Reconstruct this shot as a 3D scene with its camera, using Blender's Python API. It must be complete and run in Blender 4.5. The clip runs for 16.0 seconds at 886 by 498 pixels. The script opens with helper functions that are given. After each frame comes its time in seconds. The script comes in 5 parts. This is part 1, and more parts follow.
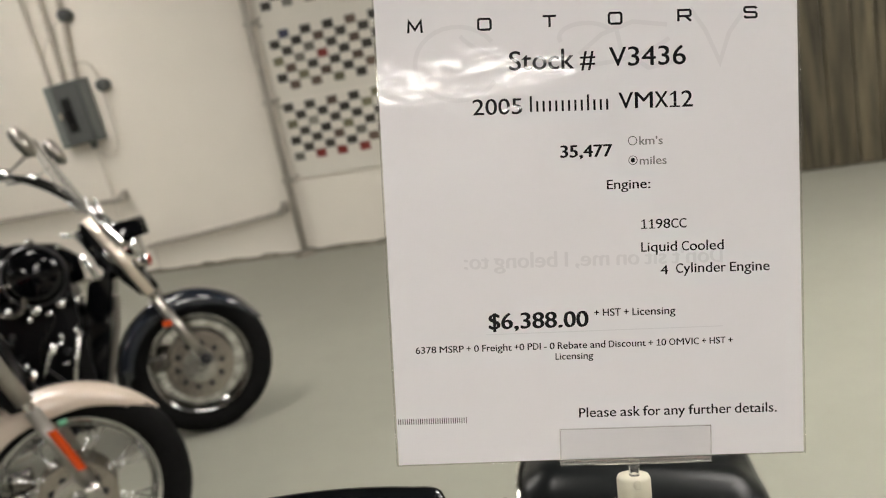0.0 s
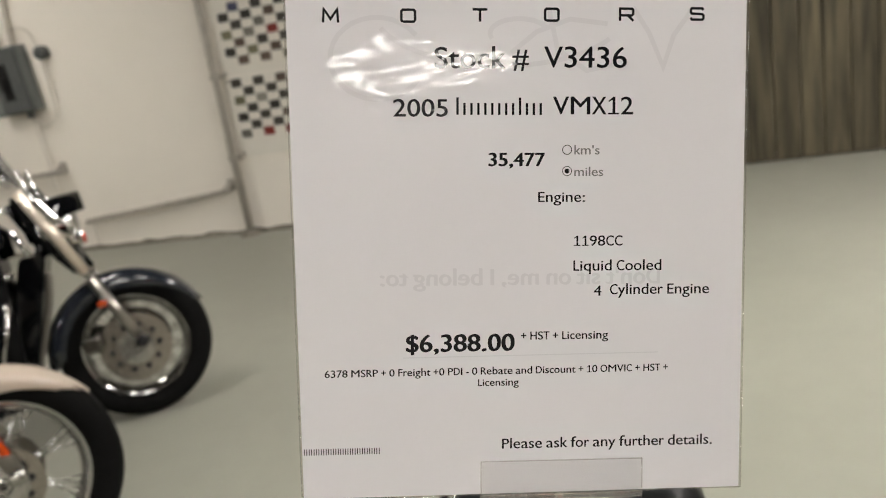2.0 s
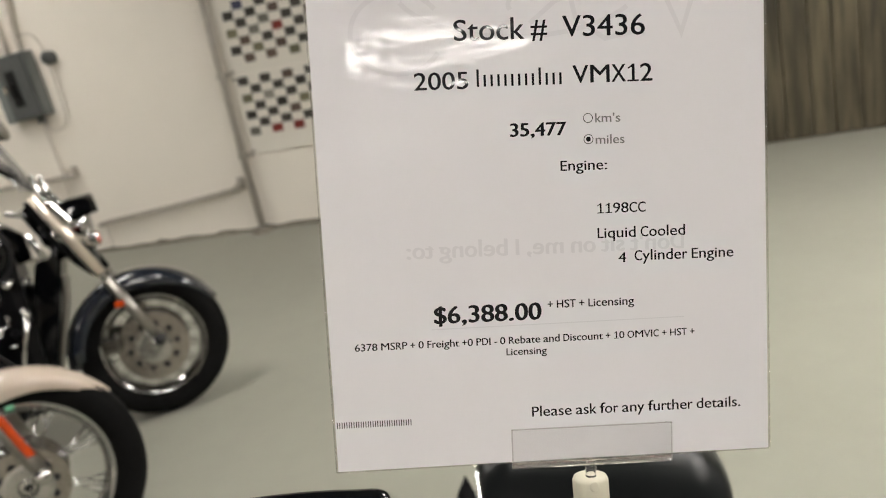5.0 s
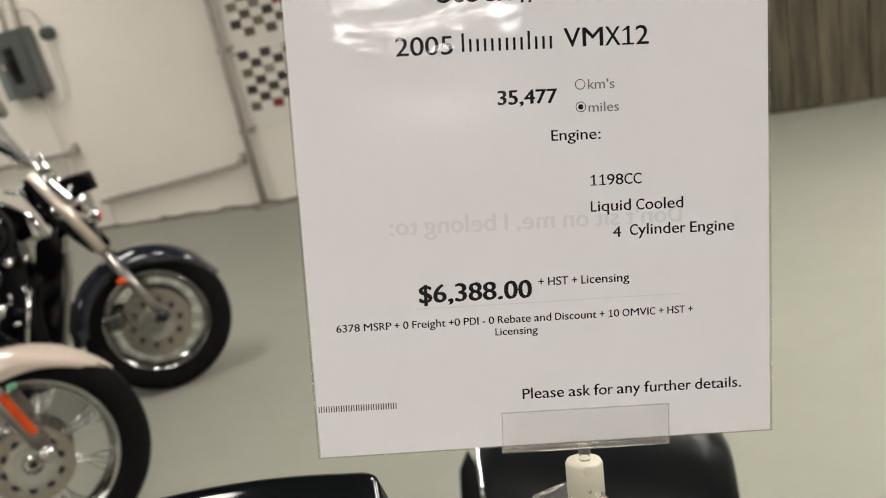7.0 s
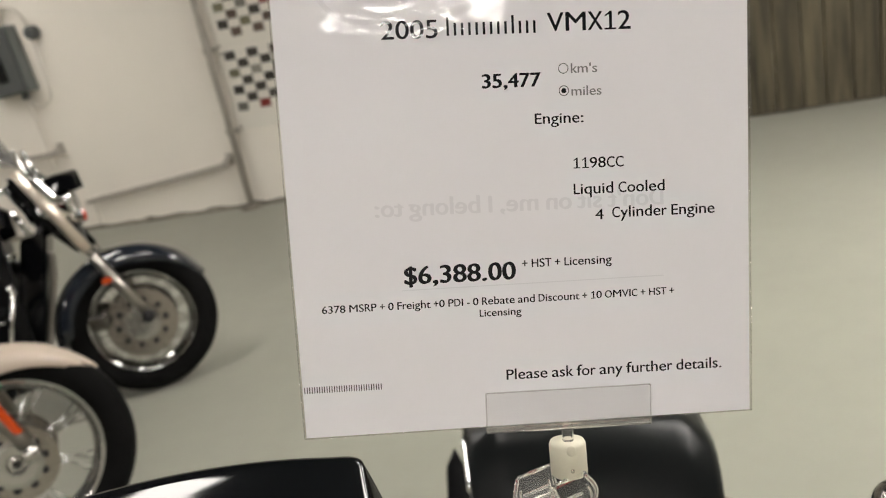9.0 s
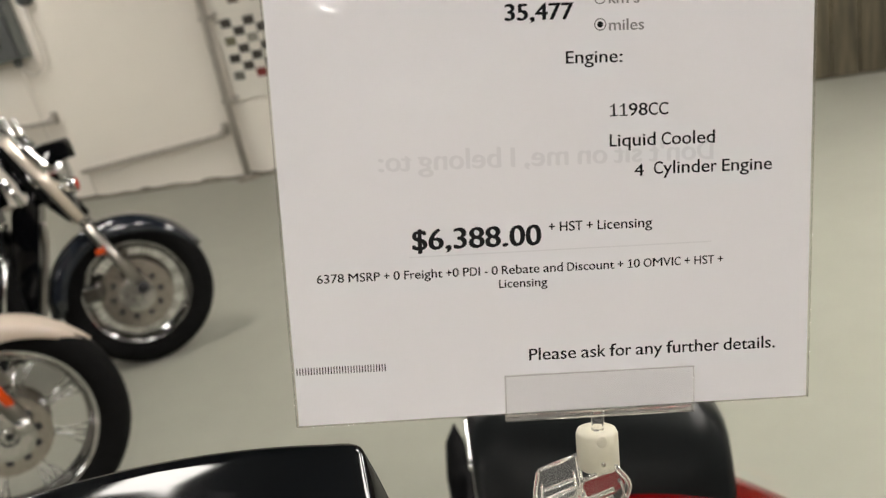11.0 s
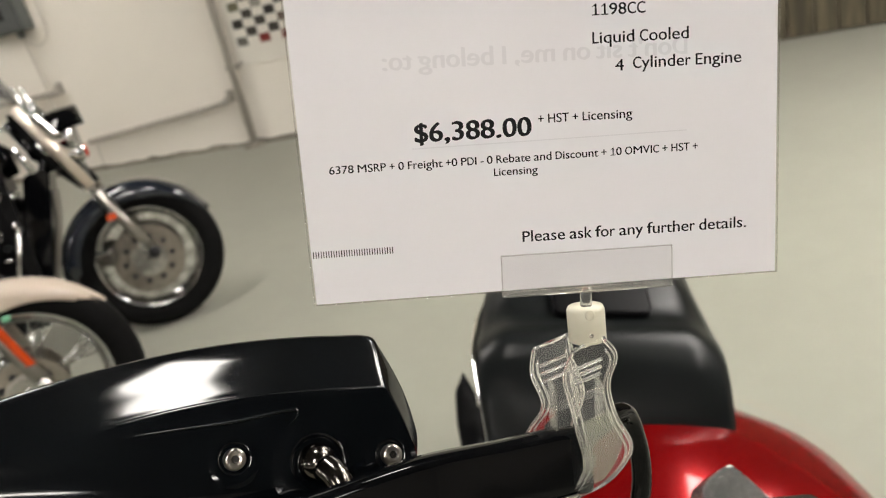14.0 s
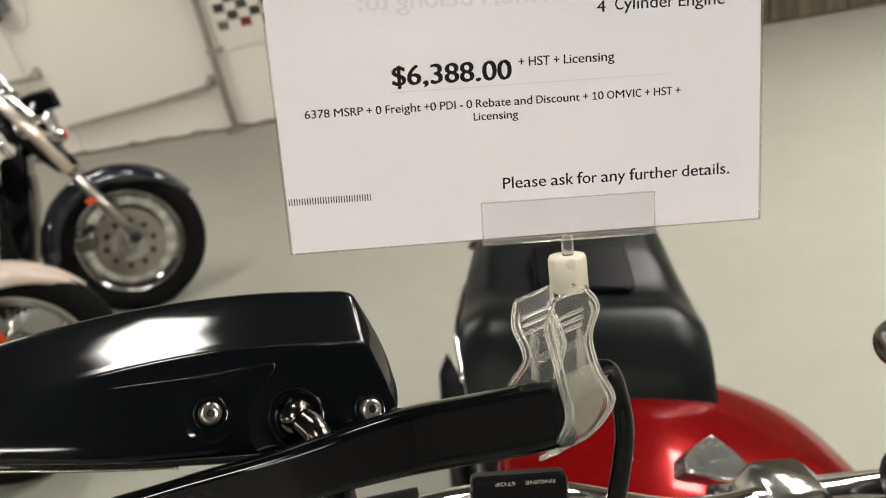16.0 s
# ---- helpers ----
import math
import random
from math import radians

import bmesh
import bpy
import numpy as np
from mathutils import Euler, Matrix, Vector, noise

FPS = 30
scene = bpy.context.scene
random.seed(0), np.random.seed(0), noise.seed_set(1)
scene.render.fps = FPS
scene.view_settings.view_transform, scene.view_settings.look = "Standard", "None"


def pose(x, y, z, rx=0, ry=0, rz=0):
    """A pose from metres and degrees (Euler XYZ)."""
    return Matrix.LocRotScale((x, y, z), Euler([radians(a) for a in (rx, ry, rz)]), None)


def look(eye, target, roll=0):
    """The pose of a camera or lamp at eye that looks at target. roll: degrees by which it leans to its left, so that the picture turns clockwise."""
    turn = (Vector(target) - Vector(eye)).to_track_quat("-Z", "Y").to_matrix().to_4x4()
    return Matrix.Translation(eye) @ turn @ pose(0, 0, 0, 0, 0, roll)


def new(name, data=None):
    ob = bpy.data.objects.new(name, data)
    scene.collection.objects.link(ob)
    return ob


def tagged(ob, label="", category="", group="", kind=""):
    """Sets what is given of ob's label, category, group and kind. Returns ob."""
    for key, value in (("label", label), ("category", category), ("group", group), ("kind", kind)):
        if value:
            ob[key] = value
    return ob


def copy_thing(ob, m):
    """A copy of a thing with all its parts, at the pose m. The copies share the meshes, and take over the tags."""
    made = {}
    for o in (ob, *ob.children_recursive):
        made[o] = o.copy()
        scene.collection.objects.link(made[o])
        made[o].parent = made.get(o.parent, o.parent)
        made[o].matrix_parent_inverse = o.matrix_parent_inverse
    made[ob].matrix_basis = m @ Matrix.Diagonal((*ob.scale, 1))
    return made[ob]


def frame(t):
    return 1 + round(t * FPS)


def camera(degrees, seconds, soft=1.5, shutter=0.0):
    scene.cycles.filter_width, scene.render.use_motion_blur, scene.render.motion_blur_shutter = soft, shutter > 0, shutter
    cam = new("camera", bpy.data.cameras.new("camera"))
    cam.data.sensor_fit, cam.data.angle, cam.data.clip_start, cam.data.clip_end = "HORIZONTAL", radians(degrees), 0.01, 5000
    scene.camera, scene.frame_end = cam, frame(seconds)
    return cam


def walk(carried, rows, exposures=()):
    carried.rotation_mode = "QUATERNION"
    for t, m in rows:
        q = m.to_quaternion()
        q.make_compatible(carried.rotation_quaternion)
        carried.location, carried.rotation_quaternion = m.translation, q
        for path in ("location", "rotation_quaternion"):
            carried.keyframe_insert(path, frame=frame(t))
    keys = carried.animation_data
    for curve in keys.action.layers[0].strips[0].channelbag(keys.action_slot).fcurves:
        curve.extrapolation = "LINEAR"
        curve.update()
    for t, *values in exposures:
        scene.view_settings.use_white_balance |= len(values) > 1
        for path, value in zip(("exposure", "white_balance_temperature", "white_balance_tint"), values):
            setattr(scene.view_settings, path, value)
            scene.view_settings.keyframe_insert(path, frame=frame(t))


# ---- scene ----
cam = camera(57.8, 16.0, soft=1.05)
cam.data.dof.use_dof = True
cam.data.dof.focus_distance = 0.39
cam.data.dof.aperture_fstop = 11.5
PATH = [
    (0, (0.1153, 0.0592, 1.4732), (-0.493, 1.9036, 0.9954), -11.69),
    (0.5, (0.1209, 0.0539, 1.4796), (-0.4795, 1.8964, 0.9852), -11.69),
    (1, (0.134, 0.0727, 1.4733), (-0.4247, 1.9224, 0.9569), -11.18),
    (1.5, (0.1294, 0.0944, 1.4743), (-0.3875, 1.9508, 0.939), -10.37),
    (2, (0.1216, 0.1032, 1.4763), (-0.3736, 1.963, 0.9322), -9.53),
    (2.5, (0.122, 0.1102, 1.4737), (-0.3711, 1.9693, 0.9255), -9.88),
    (3, (0.1147, 0.1024, 1.4751), (-0.3908, 1.9586, 0.9283), -10.41),
    (3.5, (0.1182, 0.0924, 1.4777), (-0.3961, 1.9466, 0.9323), -10.85),
    (4, (0.118, 0.0899, 1.4753), (-0.3955, 1.9447, 0.931), -11.13),
    (6.5, (0.1105, 0.1098, 1.4644), (-0.429, 1.9398, 0.8643), -12.31),
    (7, (0.1184, 0.1152, 1.4625), (-0.4228, 1.9399, 0.8479), -12.26),
    (7.5, (0.1339, 0.1251, 1.4577), (-0.4113, 1.9451, 0.8329), -12.51),
    (8, (0.1273, 0.1151, 1.4635), (-0.4038, 1.9393, 0.839), -12.4),
    (8.5, (0.1148, 0.1029, 1.4614), (-0.4099, 1.9323, 0.8466), -11.84),
    (9, (0.1195, 0.1087, 1.4549), (-0.3911, 1.9414, 0.8382), -11.94),
    (11.5, (0.0937, 0.1559, 1.4292), (-0.4272, 1.953, 0.7228), -11.59),
    (12, (0.091, 0.1455, 1.4238), (-0.4529, 1.9281, 0.6983), -11.92),
    (12.5, (0.0912, 0.1286, 1.4295), (-0.4746, 1.9045, 0.7043), -12.63),
    (13, (0.0986, 0.1211, 1.4258), (-0.4762, 1.8932, 0.6982), -13.83),
    (13.5, (0.1011, 0.1077, 1.4257), (-0.4605, 1.8785, 0.685), -13.37),
    (14, (0.1077, 0.1086, 1.4165), (-0.4319, 1.8817, 0.6648), -13.27),
    (14.5, (0.1076, 0.1136, 1.4181), (-0.4227, 1.8861, 0.6585), -13.55),
    (15, (0.1057, 0.1165, 1.4149), (-0.4203, 1.8882, 0.6504), -13.49),
    (15.5, (0.1019, 0.1159, 1.4111), (-0.4171, 1.8865, 0.6393), -13.15),
    (16, (0.1058, 0.1079, 1.397), (-0.3992, 1.8755, 0.6093), -13.13),
]
walk(cam, [(t, look(eye, target, roll)) for t, eye, target, roll in PATH],
     exposures=[(0.0, 0.57), (1.5, 0.45), (2.5, 0.52), (3.5, 0.56), (7.5, 0.54), (9.0, 0.53), (11.5, 0.59), (12.5, 0.68), (16.0, 0.76)])

# ---- light ----
world = bpy.data.worlds.new("room_dark")
world.use_nodes = True
world.node_tree.nodes["Background"].inputs[0].default_value = (0.5, 0.5, 0.5, 1)
world.node_tree.nodes["Background"].inputs[1].default_value = 0.0
scene.world = world

# ---- materials ----
def mat(name, color, rough=0.5, metal=0.0, noise_scale=0.0, noise_amt=0.1, bump=0.0, bump_scale=60.0, stain=0.0, stain_scale=2.0,
        coat=0.0, coat_rough=0.03, trans=0.0, ior=1.45, emit=0.0, spec=0.5, rough_var=0.0, random_amt=0.0, sss=0.0, alpha=1.0):
    """A principled material: grain and stain noise on colour, roughness and bump, in metres."""
    m = bpy.data.materials.new(name)
    m.use_nodes = True
    nt = m.node_tree
    b = nt.nodes["Principled BSDF"]
    b.inputs["Base Color"].default_value = (*color, 1)
    b.inputs["Roughness"].default_value = rough
    b.inputs["Metallic"].default_value = metal
    b.inputs["IOR"].default_value = ior
    b.inputs["Specular IOR Level"].default_value = spec
    b.inputs["Coat Weight"].default_value = coat
    b.inputs["Coat Roughness"].default_value = coat_rough
    b.inputs["Transmission Weight"].default_value = trans
    b.inputs["Subsurface Weight"].default_value = sss
    b.inputs["Alpha"].default_value = alpha
    if emit:
        b.inputs["Emission Color"].default_value = (*color, 1)
        b.inputs["Emission Strength"].default_value = emit
    co = nt.nodes.new("ShaderNodeTexCoord")
    last = None

    def tone(scale, amount, detail):
        n = nt.nodes.new("ShaderNodeTexNoise")
        n.inputs["Scale"].default_value = scale
        n.inputs["Detail"].default_value = detail
        nt.links.new(co.outputs["Object"], n.inputs["Vector"])
        r = nt.nodes.new("ShaderNodeMapRange")
        r.inputs["From Min"].default_value, r.inputs["From Max"].default_value = 0.15, 0.85
        r.inputs["To Min"].default_value, r.inputs["To Max"].default_value = 1 - amount, 1 + amount * 0.6
        nt.links.new(n.outputs["Fac"], r.inputs["Value"])
        return r.outputs["Result"]

    factors = []
    if noise_scale:
        factors.append(tone(noise_scale, noise_amt, 6))
    if stain:
        factors.append(tone(stain_scale, stain, 4))
    if random_amt:
        o = nt.nodes.new("ShaderNodeObjectInfo")
        r = nt.nodes.new("ShaderNodeMapRange")
        r.inputs["To Min"].default_value, r.inputs["To Max"].default_value = 1 - random_amt, 1 + random_amt
        nt.links.new(o.outputs["Random"], r.inputs["Value"])
        factors.append(r.outputs["Result"])
    for fac in factors:
        v = nt.nodes.new("ShaderNodeVectorMath")
        v.operation = "SCALE"
        if last is None:
            v.inputs[0].default_value = color
        else:
            nt.links.new(last, v.inputs[0])
        nt.links.new(fac, v.inputs["Scale"])
        last = v.outputs[0]
    if last is not None:
        nt.links.new(last, b.inputs["Base Color"])
    if rough_var:
        n = nt.nodes.new("ShaderNodeTexNoise")
        n.inputs["Scale"].default_value = stain_scale * 3
        n.inputs["Detail"].default_value = 5
        nt.links.new(co.outputs["Object"], n.inputs["Vector"])
        r = nt.nodes.new("ShaderNodeMapRange")
        r.inputs["To Min"].default_value, r.inputs["To Max"].default_value = max(0.0, rough - rough_var), rough + rough_var
        nt.links.new(n.outputs["Fac"], r.inputs["Value"])
        nt.links.new(r.outputs["Result"], b.inputs["Roughness"])
    if bump:
        n = nt.nodes.new("ShaderNodeTexNoise")
        n.inputs["Scale"].default_value = bump_scale
        n.inputs["Detail"].default_value = 3
        nt.links.new(co.outputs["Object"], n.inputs["Vector"])
        k = nt.nodes.new("ShaderNodeBump")
        k.inputs["Strength"].default_value = 1.0
        k.inputs["Distance"].default_value = bump
        nt.links.new(n.outputs["Fac"], k.inputs["Height"])
        nt.links.new(k.outputs["Normal"], b.inputs["Normal"])
    return m


def laminated(name, color):
    """Print under a glossy laminating film with shallow ripples."""
    m = mat(name, color, rough=0.55, spec=0.05, coat=1.0, coat_rough=0.04)
    nt = m.node_tree
    b = nt.nodes["Principled BSDF"]
    b.inputs["Coat IOR"].default_value = 1.36
    co = nt.nodes.new("ShaderNodeTexCoord")
    total = None
    # the film is rippled all over, most of all near one corner
    sep = nt.nodes.new("ShaderNodeVectorMath")
    sep.operation = "DISTANCE"
    sep.inputs[1].default_value = (0.030, 0.256, 0.0)
    squash = nt.nodes.new("ShaderNodeMapping")
    squash.inputs["Scale"].default_value = (0.6, 1.25, 1.0)
    nt.links.new(co.outputs["Object"], squash.inputs["Vector"])
    nt.links.new(squash.outputs["Vector"], sep.inputs[0])
    near = nt.nodes.new("ShaderNodeMapRange")
    near.interpolation_type = "SMOOTHSTEP"
    near.inputs["From Min"].default_value, near.inputs["From Max"].default_value = 0.012, 0.065
    near.inputs["To Min"].default_value, near.inputs["To Max"].default_value = 1.0, 0.12
    nt.links.new(sep.outputs["Value"], near.inputs["Value"])
    for scale, dist, stretch in ((15.0, 0.00062, (0.8, 1.5, 1.0)), (52.0, 0.00034, (0.8, 1.4, 1.0))):
        mp = nt.nodes.new("ShaderNodeMapping")
        mp.inputs["Scale"].default_value = stretch
        nt.links.new(co.outputs["Object"], mp.inputs["Vector"])
        n = nt.nodes.new("ShaderNodeTexNoise")
        n.inputs["Scale"].default_value = scale
        n.inputs["Detail"].default_value = 1.0
        n.inputs["Distortion"].default_value = 1.1
        nt.links.new(mp.outputs["Vector"], n.inputs["Vector"])
        k = nt.nodes.new("ShaderNodeBump")
        k.inputs["Distance"].default_value = dist
        hh = nt.nodes.new("ShaderNodeMath")
        hh.operation = "MULTIPLY"
        nt.links.new(n.outputs["Fac"], hh.inputs[0])
        nt.links.new(near.outputs["Result"], hh.inputs[1])
        nt.links.new(hh.outputs[0], k.inputs["Height"])
        if total is not None:
            nt.links.new(total, k.inputs["Normal"])
        total = k.outputs["Normal"]
    nt.links.new(total, b.inputs["Coat Normal"])
    return m


PAPER = laminated("laminated_paper", (0.86, 0.84, 0.875))
INK = laminated("black_ink", (0.012, 0.012, 0.014))
GREY_INK = laminated("grey_ink", (0.24, 0.235, 0.24))
GHOST_INK = laminated("show_through_ink", (0.77, 0.75, 0.785))
FAINT_INK = laminated("faint_show_through_ink", (0.80, 0.78, 0.815))


def clear(name, tint, haze, rough, wavy=0.0003, cloud=(0.82, 0.81, 0.78)):
    """Thin clear plastic: see-through, glossy at a slant, slightly hazy."""
    m = bpy.data.materials.new(name)
    m.use_nodes = True
    nt = m.node_tree
    nt.nodes.clear()
    o = nt.nodes.new("ShaderNodeOutputMaterial")
    tr = nt.nodes.new("ShaderNodeBsdfTransparent")
    tr.inputs[0].default_value = (*tint, 1)
    gl = nt.nodes.new("ShaderNodeBsdfGlossy")
    gl.inputs["Roughness"].default_value = rough
    df = nt.nodes.new("ShaderNodeBsdfDiffuse")
    df.inputs[0].default_value = (*cloud, 1)
    fr = nt.nodes.new("ShaderNodeLayerWeight")
    pw = nt.nodes.new("ShaderNodeMath")
    pw.operation = "POWER"
    pw.inputs[1].default_value = 3.5
    nt.links.new(fr.outputs["Facing"], pw.inputs[0])
    rg = nt.nodes.new("ShaderNodeMapRange")
    rg.inputs["To Min"].default_value, rg.inputs["To Max"].default_value = 0.045, 0.75
    nt.links.new(pw.outputs[0], rg.inputs["Value"])
    co = nt.nodes.new("ShaderNodeTexCoord")
    n = nt.nodes.new("ShaderNodeTexNoise")
    n.inputs["Scale"].default_value = 140
    nt.links.new(co.outputs["Object"], n.inputs["Vector"])
    k = nt.nodes.new("ShaderNodeBump")
    k.inputs["Distance"].default_value = wavy
    nt.links.new(n.outputs["Fac"], k.inputs["Height"])
    for node in (gl, fr):
        nt.links.new(k.outputs["Normal"], node.inputs["Normal"])
    a = nt.nodes.new("ShaderNodeMixShader")
    a.inputs[0].default_value = haze
    nt.links.new(tr.outputs[0], a.inputs[1])
    nt.links.new(df.outputs[0], a.inputs[2])
    b = nt.nodes.new("ShaderNodeMixShader")
    nt.links.new(rg.outputs["Result"], b.inputs[0])
    nt.links.new(a.outputs[0], b.inputs[1])
    nt.links.new(gl.outputs[0], b.inputs[2])
    nt.links.new(b.outputs[0], o.inputs[0])
    return m


CLEAR = clear("clear_plastic", (0.955, 0.955, 0.952), 0.03, 0.05, 0.00003)
CLIP_CLEAR = clear("clear_clip_plastic", (0.95, 0.945, 0.93), 0.05, 0.06)
SCREEN_CLEAR = clear("clear_windshield", (0.86, 0.86, 0.85), 0.10, 0.04)
EDGE_CLEAR = mat("clear_plastic_edge", (0.97, 0.965, 0.93), rough=0.04, trans=0.96, ior=1.48)
CLIP_GLASS = mat("moulded_clear_plastic", (0.95, 0.945, 0.91), rough=0.05, trans=0.955, ior=1.07, bump=0.0001, bump_scale=120)
PAD_CLEAR = clear("cloudy_plastic_pad", (0.66, 0.67, 0.58), 0.24, 0.16, 0.0009, (0.30, 0.31, 0.24))
NYLON = mat("cream_nylon", (0.64, 0.61, 0.49), rough=0.45, sss=0.0, noise_scale=200, noise_amt=0.05)
BLACK_GLOSS = mat("black_gloss_paint", (0.0022, 0.0024, 0.003), rough=0.06, ior=1.40, noise_scale=400, noise_amt=0.2, rough_var=0.03, stain_scale=20)
MIRROR_BLACK = mat("dusty_black_mirror_paint", (0.0016, 0.0024, 0.0034), rough=0.40, spec=0.03, coat=0.8, coat_rough=0.07, noise_scale=22, noise_amt=0.6, stain=0.5, stain_scale=300, rough_var=0.08)
BLACK_PLASTIC = mat("black_plastic", (0.009, 0.009, 0.009), spec=0.3, rough=0.45, bump=0.0002, bump_scale=900, noise_scale=60, noise_amt=0.2)
BLACK_HOSE = mat("black_rubber_hose", (0.003, 0.003, 0.003), spec=0.30, rough=0.08, noise_scale=100, noise_amt=0.2)
DARK_METAL = mat("dark_engine_metal", (0.03, 0.03, 0.032), rough=0.4, metal=0.6, noise_scale=40, noise_amt=0.3)
CHROME = mat("chrome", (0.82, 0.82, 0.81), rough=0.07, metal=1.0, noise_scale=30, noise_amt=0.05, rough_var=0.03, stain_scale=8)
ALLOY = mat("cast_alloy", (0.66, 0.65, 0.62), rough=0.22, metal=1.0, noise_scale=80, noise_amt=0.15)
BOLT = mat("dulled_bolt_steel", (0.40, 0.37, 0.33), rough=0.28, metal=1.0, noise_scale=300, noise_amt=0.15)
STEEL = mat("stainless_steel", (0.66, 0.62, 0.56), rough=0.22, metal=1.0, noise_scale=300, noise_amt=0.1)
JOINT = mat("dark_polished_joint", (0.11, 0.10, 0.09), rough=0.16, metal=1.0, noise_scale=200, noise_amt=0.2)
DARK_STEEL = mat("worn_dark_steel", (0.19, 0.18, 0.165), rough=0.25, metal=1.0, noise_scale=200, noise_amt=0.2)
ENGINE_BLACK = mat("black_engine_finish", (0.0035, 0.0035, 0.0042), rough=0.3, spec=0.15, noise_scale=40, noise_amt=0.3)
# the beige puts the wall's reflection in the fork into its colour
SATIN = mat("wall_tinted_fork_metal", (0.80, 0.71, 0.60), rough=0.3, metal=0.65, noise_scale=60, noise_amt=0.06)
SLIDER = mat("dull_fork_slider", (0.40, 0.38, 0.34), rough=0.34, metal=0.9, noise_scale=60, noise_amt=0.10)
RIM = mat("chromed_rim", (0.50, 0.50, 0.49), rough=0.12, metal=1.0, noise_scale=30, noise_amt=0.10, rough_var=0.05, stain_scale=8)
DISC = mat("brake_disc_steel", (0.50, 0.46, 0.41), rough=0.26, metal=1.0, noise_scale=90, noise_amt=0.25)
DARK_BOX = mat("dark_box_paint", (0.085, 0.09, 0.088), rough=0.5, noise_scale=30, noise_amt=0.2)
RUBBER = mat("tyre_rubber", (0.0055, 0.0055, 0.0055), rough=0.7, spec=0.10, bump=0.001, bump_scale=80, noise_scale=30, noise_amt=0.3)
LEATHER = mat("black_vinyl_seat", (0.0075, 0.0090, 0.0092), rough=0.29, spec=0.26, bump=0.0002, bump_scale=500, noise_scale=12, noise_amt=0.2)
RED_PAINT = mat("red_metallic_paint", (0.215, 0.003, 0.004), rough=0.19, metal=0.45, coat=0.40, coat_rough=0.06, spec=0.05, noise_scale=900, noise_amt=0.25, stain=0.2, stain_scale=9)
CREAM_PAINT = mat("cream_paint", (0.56, 0.47, 0.39), rough=0.25, coat=1.0, coat_rough=0.05, noise_scale=200, noise_amt=0.04)
NAVY_PAINT = mat("blue_black_paint", (0.014, 0.018, 0.026), rough=0.15, coat=1.0, coat_rough=0.04, noise_scale=300, noise_amt=0.2)
ORANGE = mat("orange_reflector", (0.55, 0.06, 0.006), rough=0.25, coat=0.5, bump=0.0005, bump_scale=300)
RED_LENS = mat("red_lens", (0.55, 0.04, 0.02), rough=0.2, coat=0.5)
LENS = mat("clear_lens", (0.30, 0.30, 0.29), rough=0.15, metal=0.7, coat=1.0, bump=0.0012, bump_scale=55, noise_scale=60, noise_amt=0.35)
GREEN = mat("green_tape", (0.12, 0.36, 0.22), rough=0.5, noise_scale=60)
WALL = mat("white_wall_paint", (0.80, 0.755, 0.68), rough=0.6, noise_scale=3, noise_amt=0.03, stain=0.05, stain_scale=0.7, bump=0.0015, bump_scale=25)
PANEL_WHITE = mat("white_board", (0.73, 0.70, 0.63), rough=0.5, noise_scale=6, noise_amt=0.03)
CEILING = mat("ceiling_paint", (0.07, 0.068, 0.065), rough=0.8, noise_scale=4, noise_amt=0.05)
GREY_BOX = mat("grey_box_paint", (0.17, 0.185, 0.18), rough=0.45, noise_scale=15, noise_amt=0.1)
PIPE = mat("painted_conduit", (0.64, 0.60, 0.53), rough=0.5, noise_scale=20, noise_amt=0.15)
PIPE_DARK = mat("worn_grey_rail", (0.40, 0.37, 0.325), rough=0.5, noise_scale=18, noise_amt=0.2)
SKIRT = mat("scuffed_wall_foot", (0.26, 0.24, 0.20), rough=0.8, noise_scale=14, noise_amt=0.5, stain=0.4, stain_scale=4)
CARD = [mat("photo_card_" + n, c, rough=0.4, noise_scale=25, noise_amt=0.5, random_amt=0.35) for n, c in
        (("dark", (0.045, 0.040, 0.034)), ("brown", (0.12, 0.085, 0.065)), ("grey", (0.22, 0.21, 0.18)), ("olive", (0.17, 0.16, 0.10)),
         ("red", (0.30, 0.045, 0.035)), ("blue", (0.06, 0.065, 0.12)))]
DIM_LIGHT = mat("dim_lit_diffuser", (1.0, 0.95, 0.89), rough=0.6, emit=6.0)
LIGHT = mat("lit_diffuser", (1.0, 0.95, 0.89), rough=0.6, emit=21.0)
FIXTURE = mat("fixture_enamel", (0.75, 0.75, 0.73), rough=0.4)


def floor_material():
    """Grey-green painted concrete: satin sheen, scuffs and broad worn streaks."""
    m = mat("painted_concrete", (0.315, 0.315, 0.265), rough=0.42, noise_scale=9, noise_amt=0.04, stain=0.10, stain_scale=0.9)
    nt = m.node_tree
    b = nt.nodes["Principled BSDF"]
    b.inputs["Specular IOR Level"].default_value = 0.14
    return m


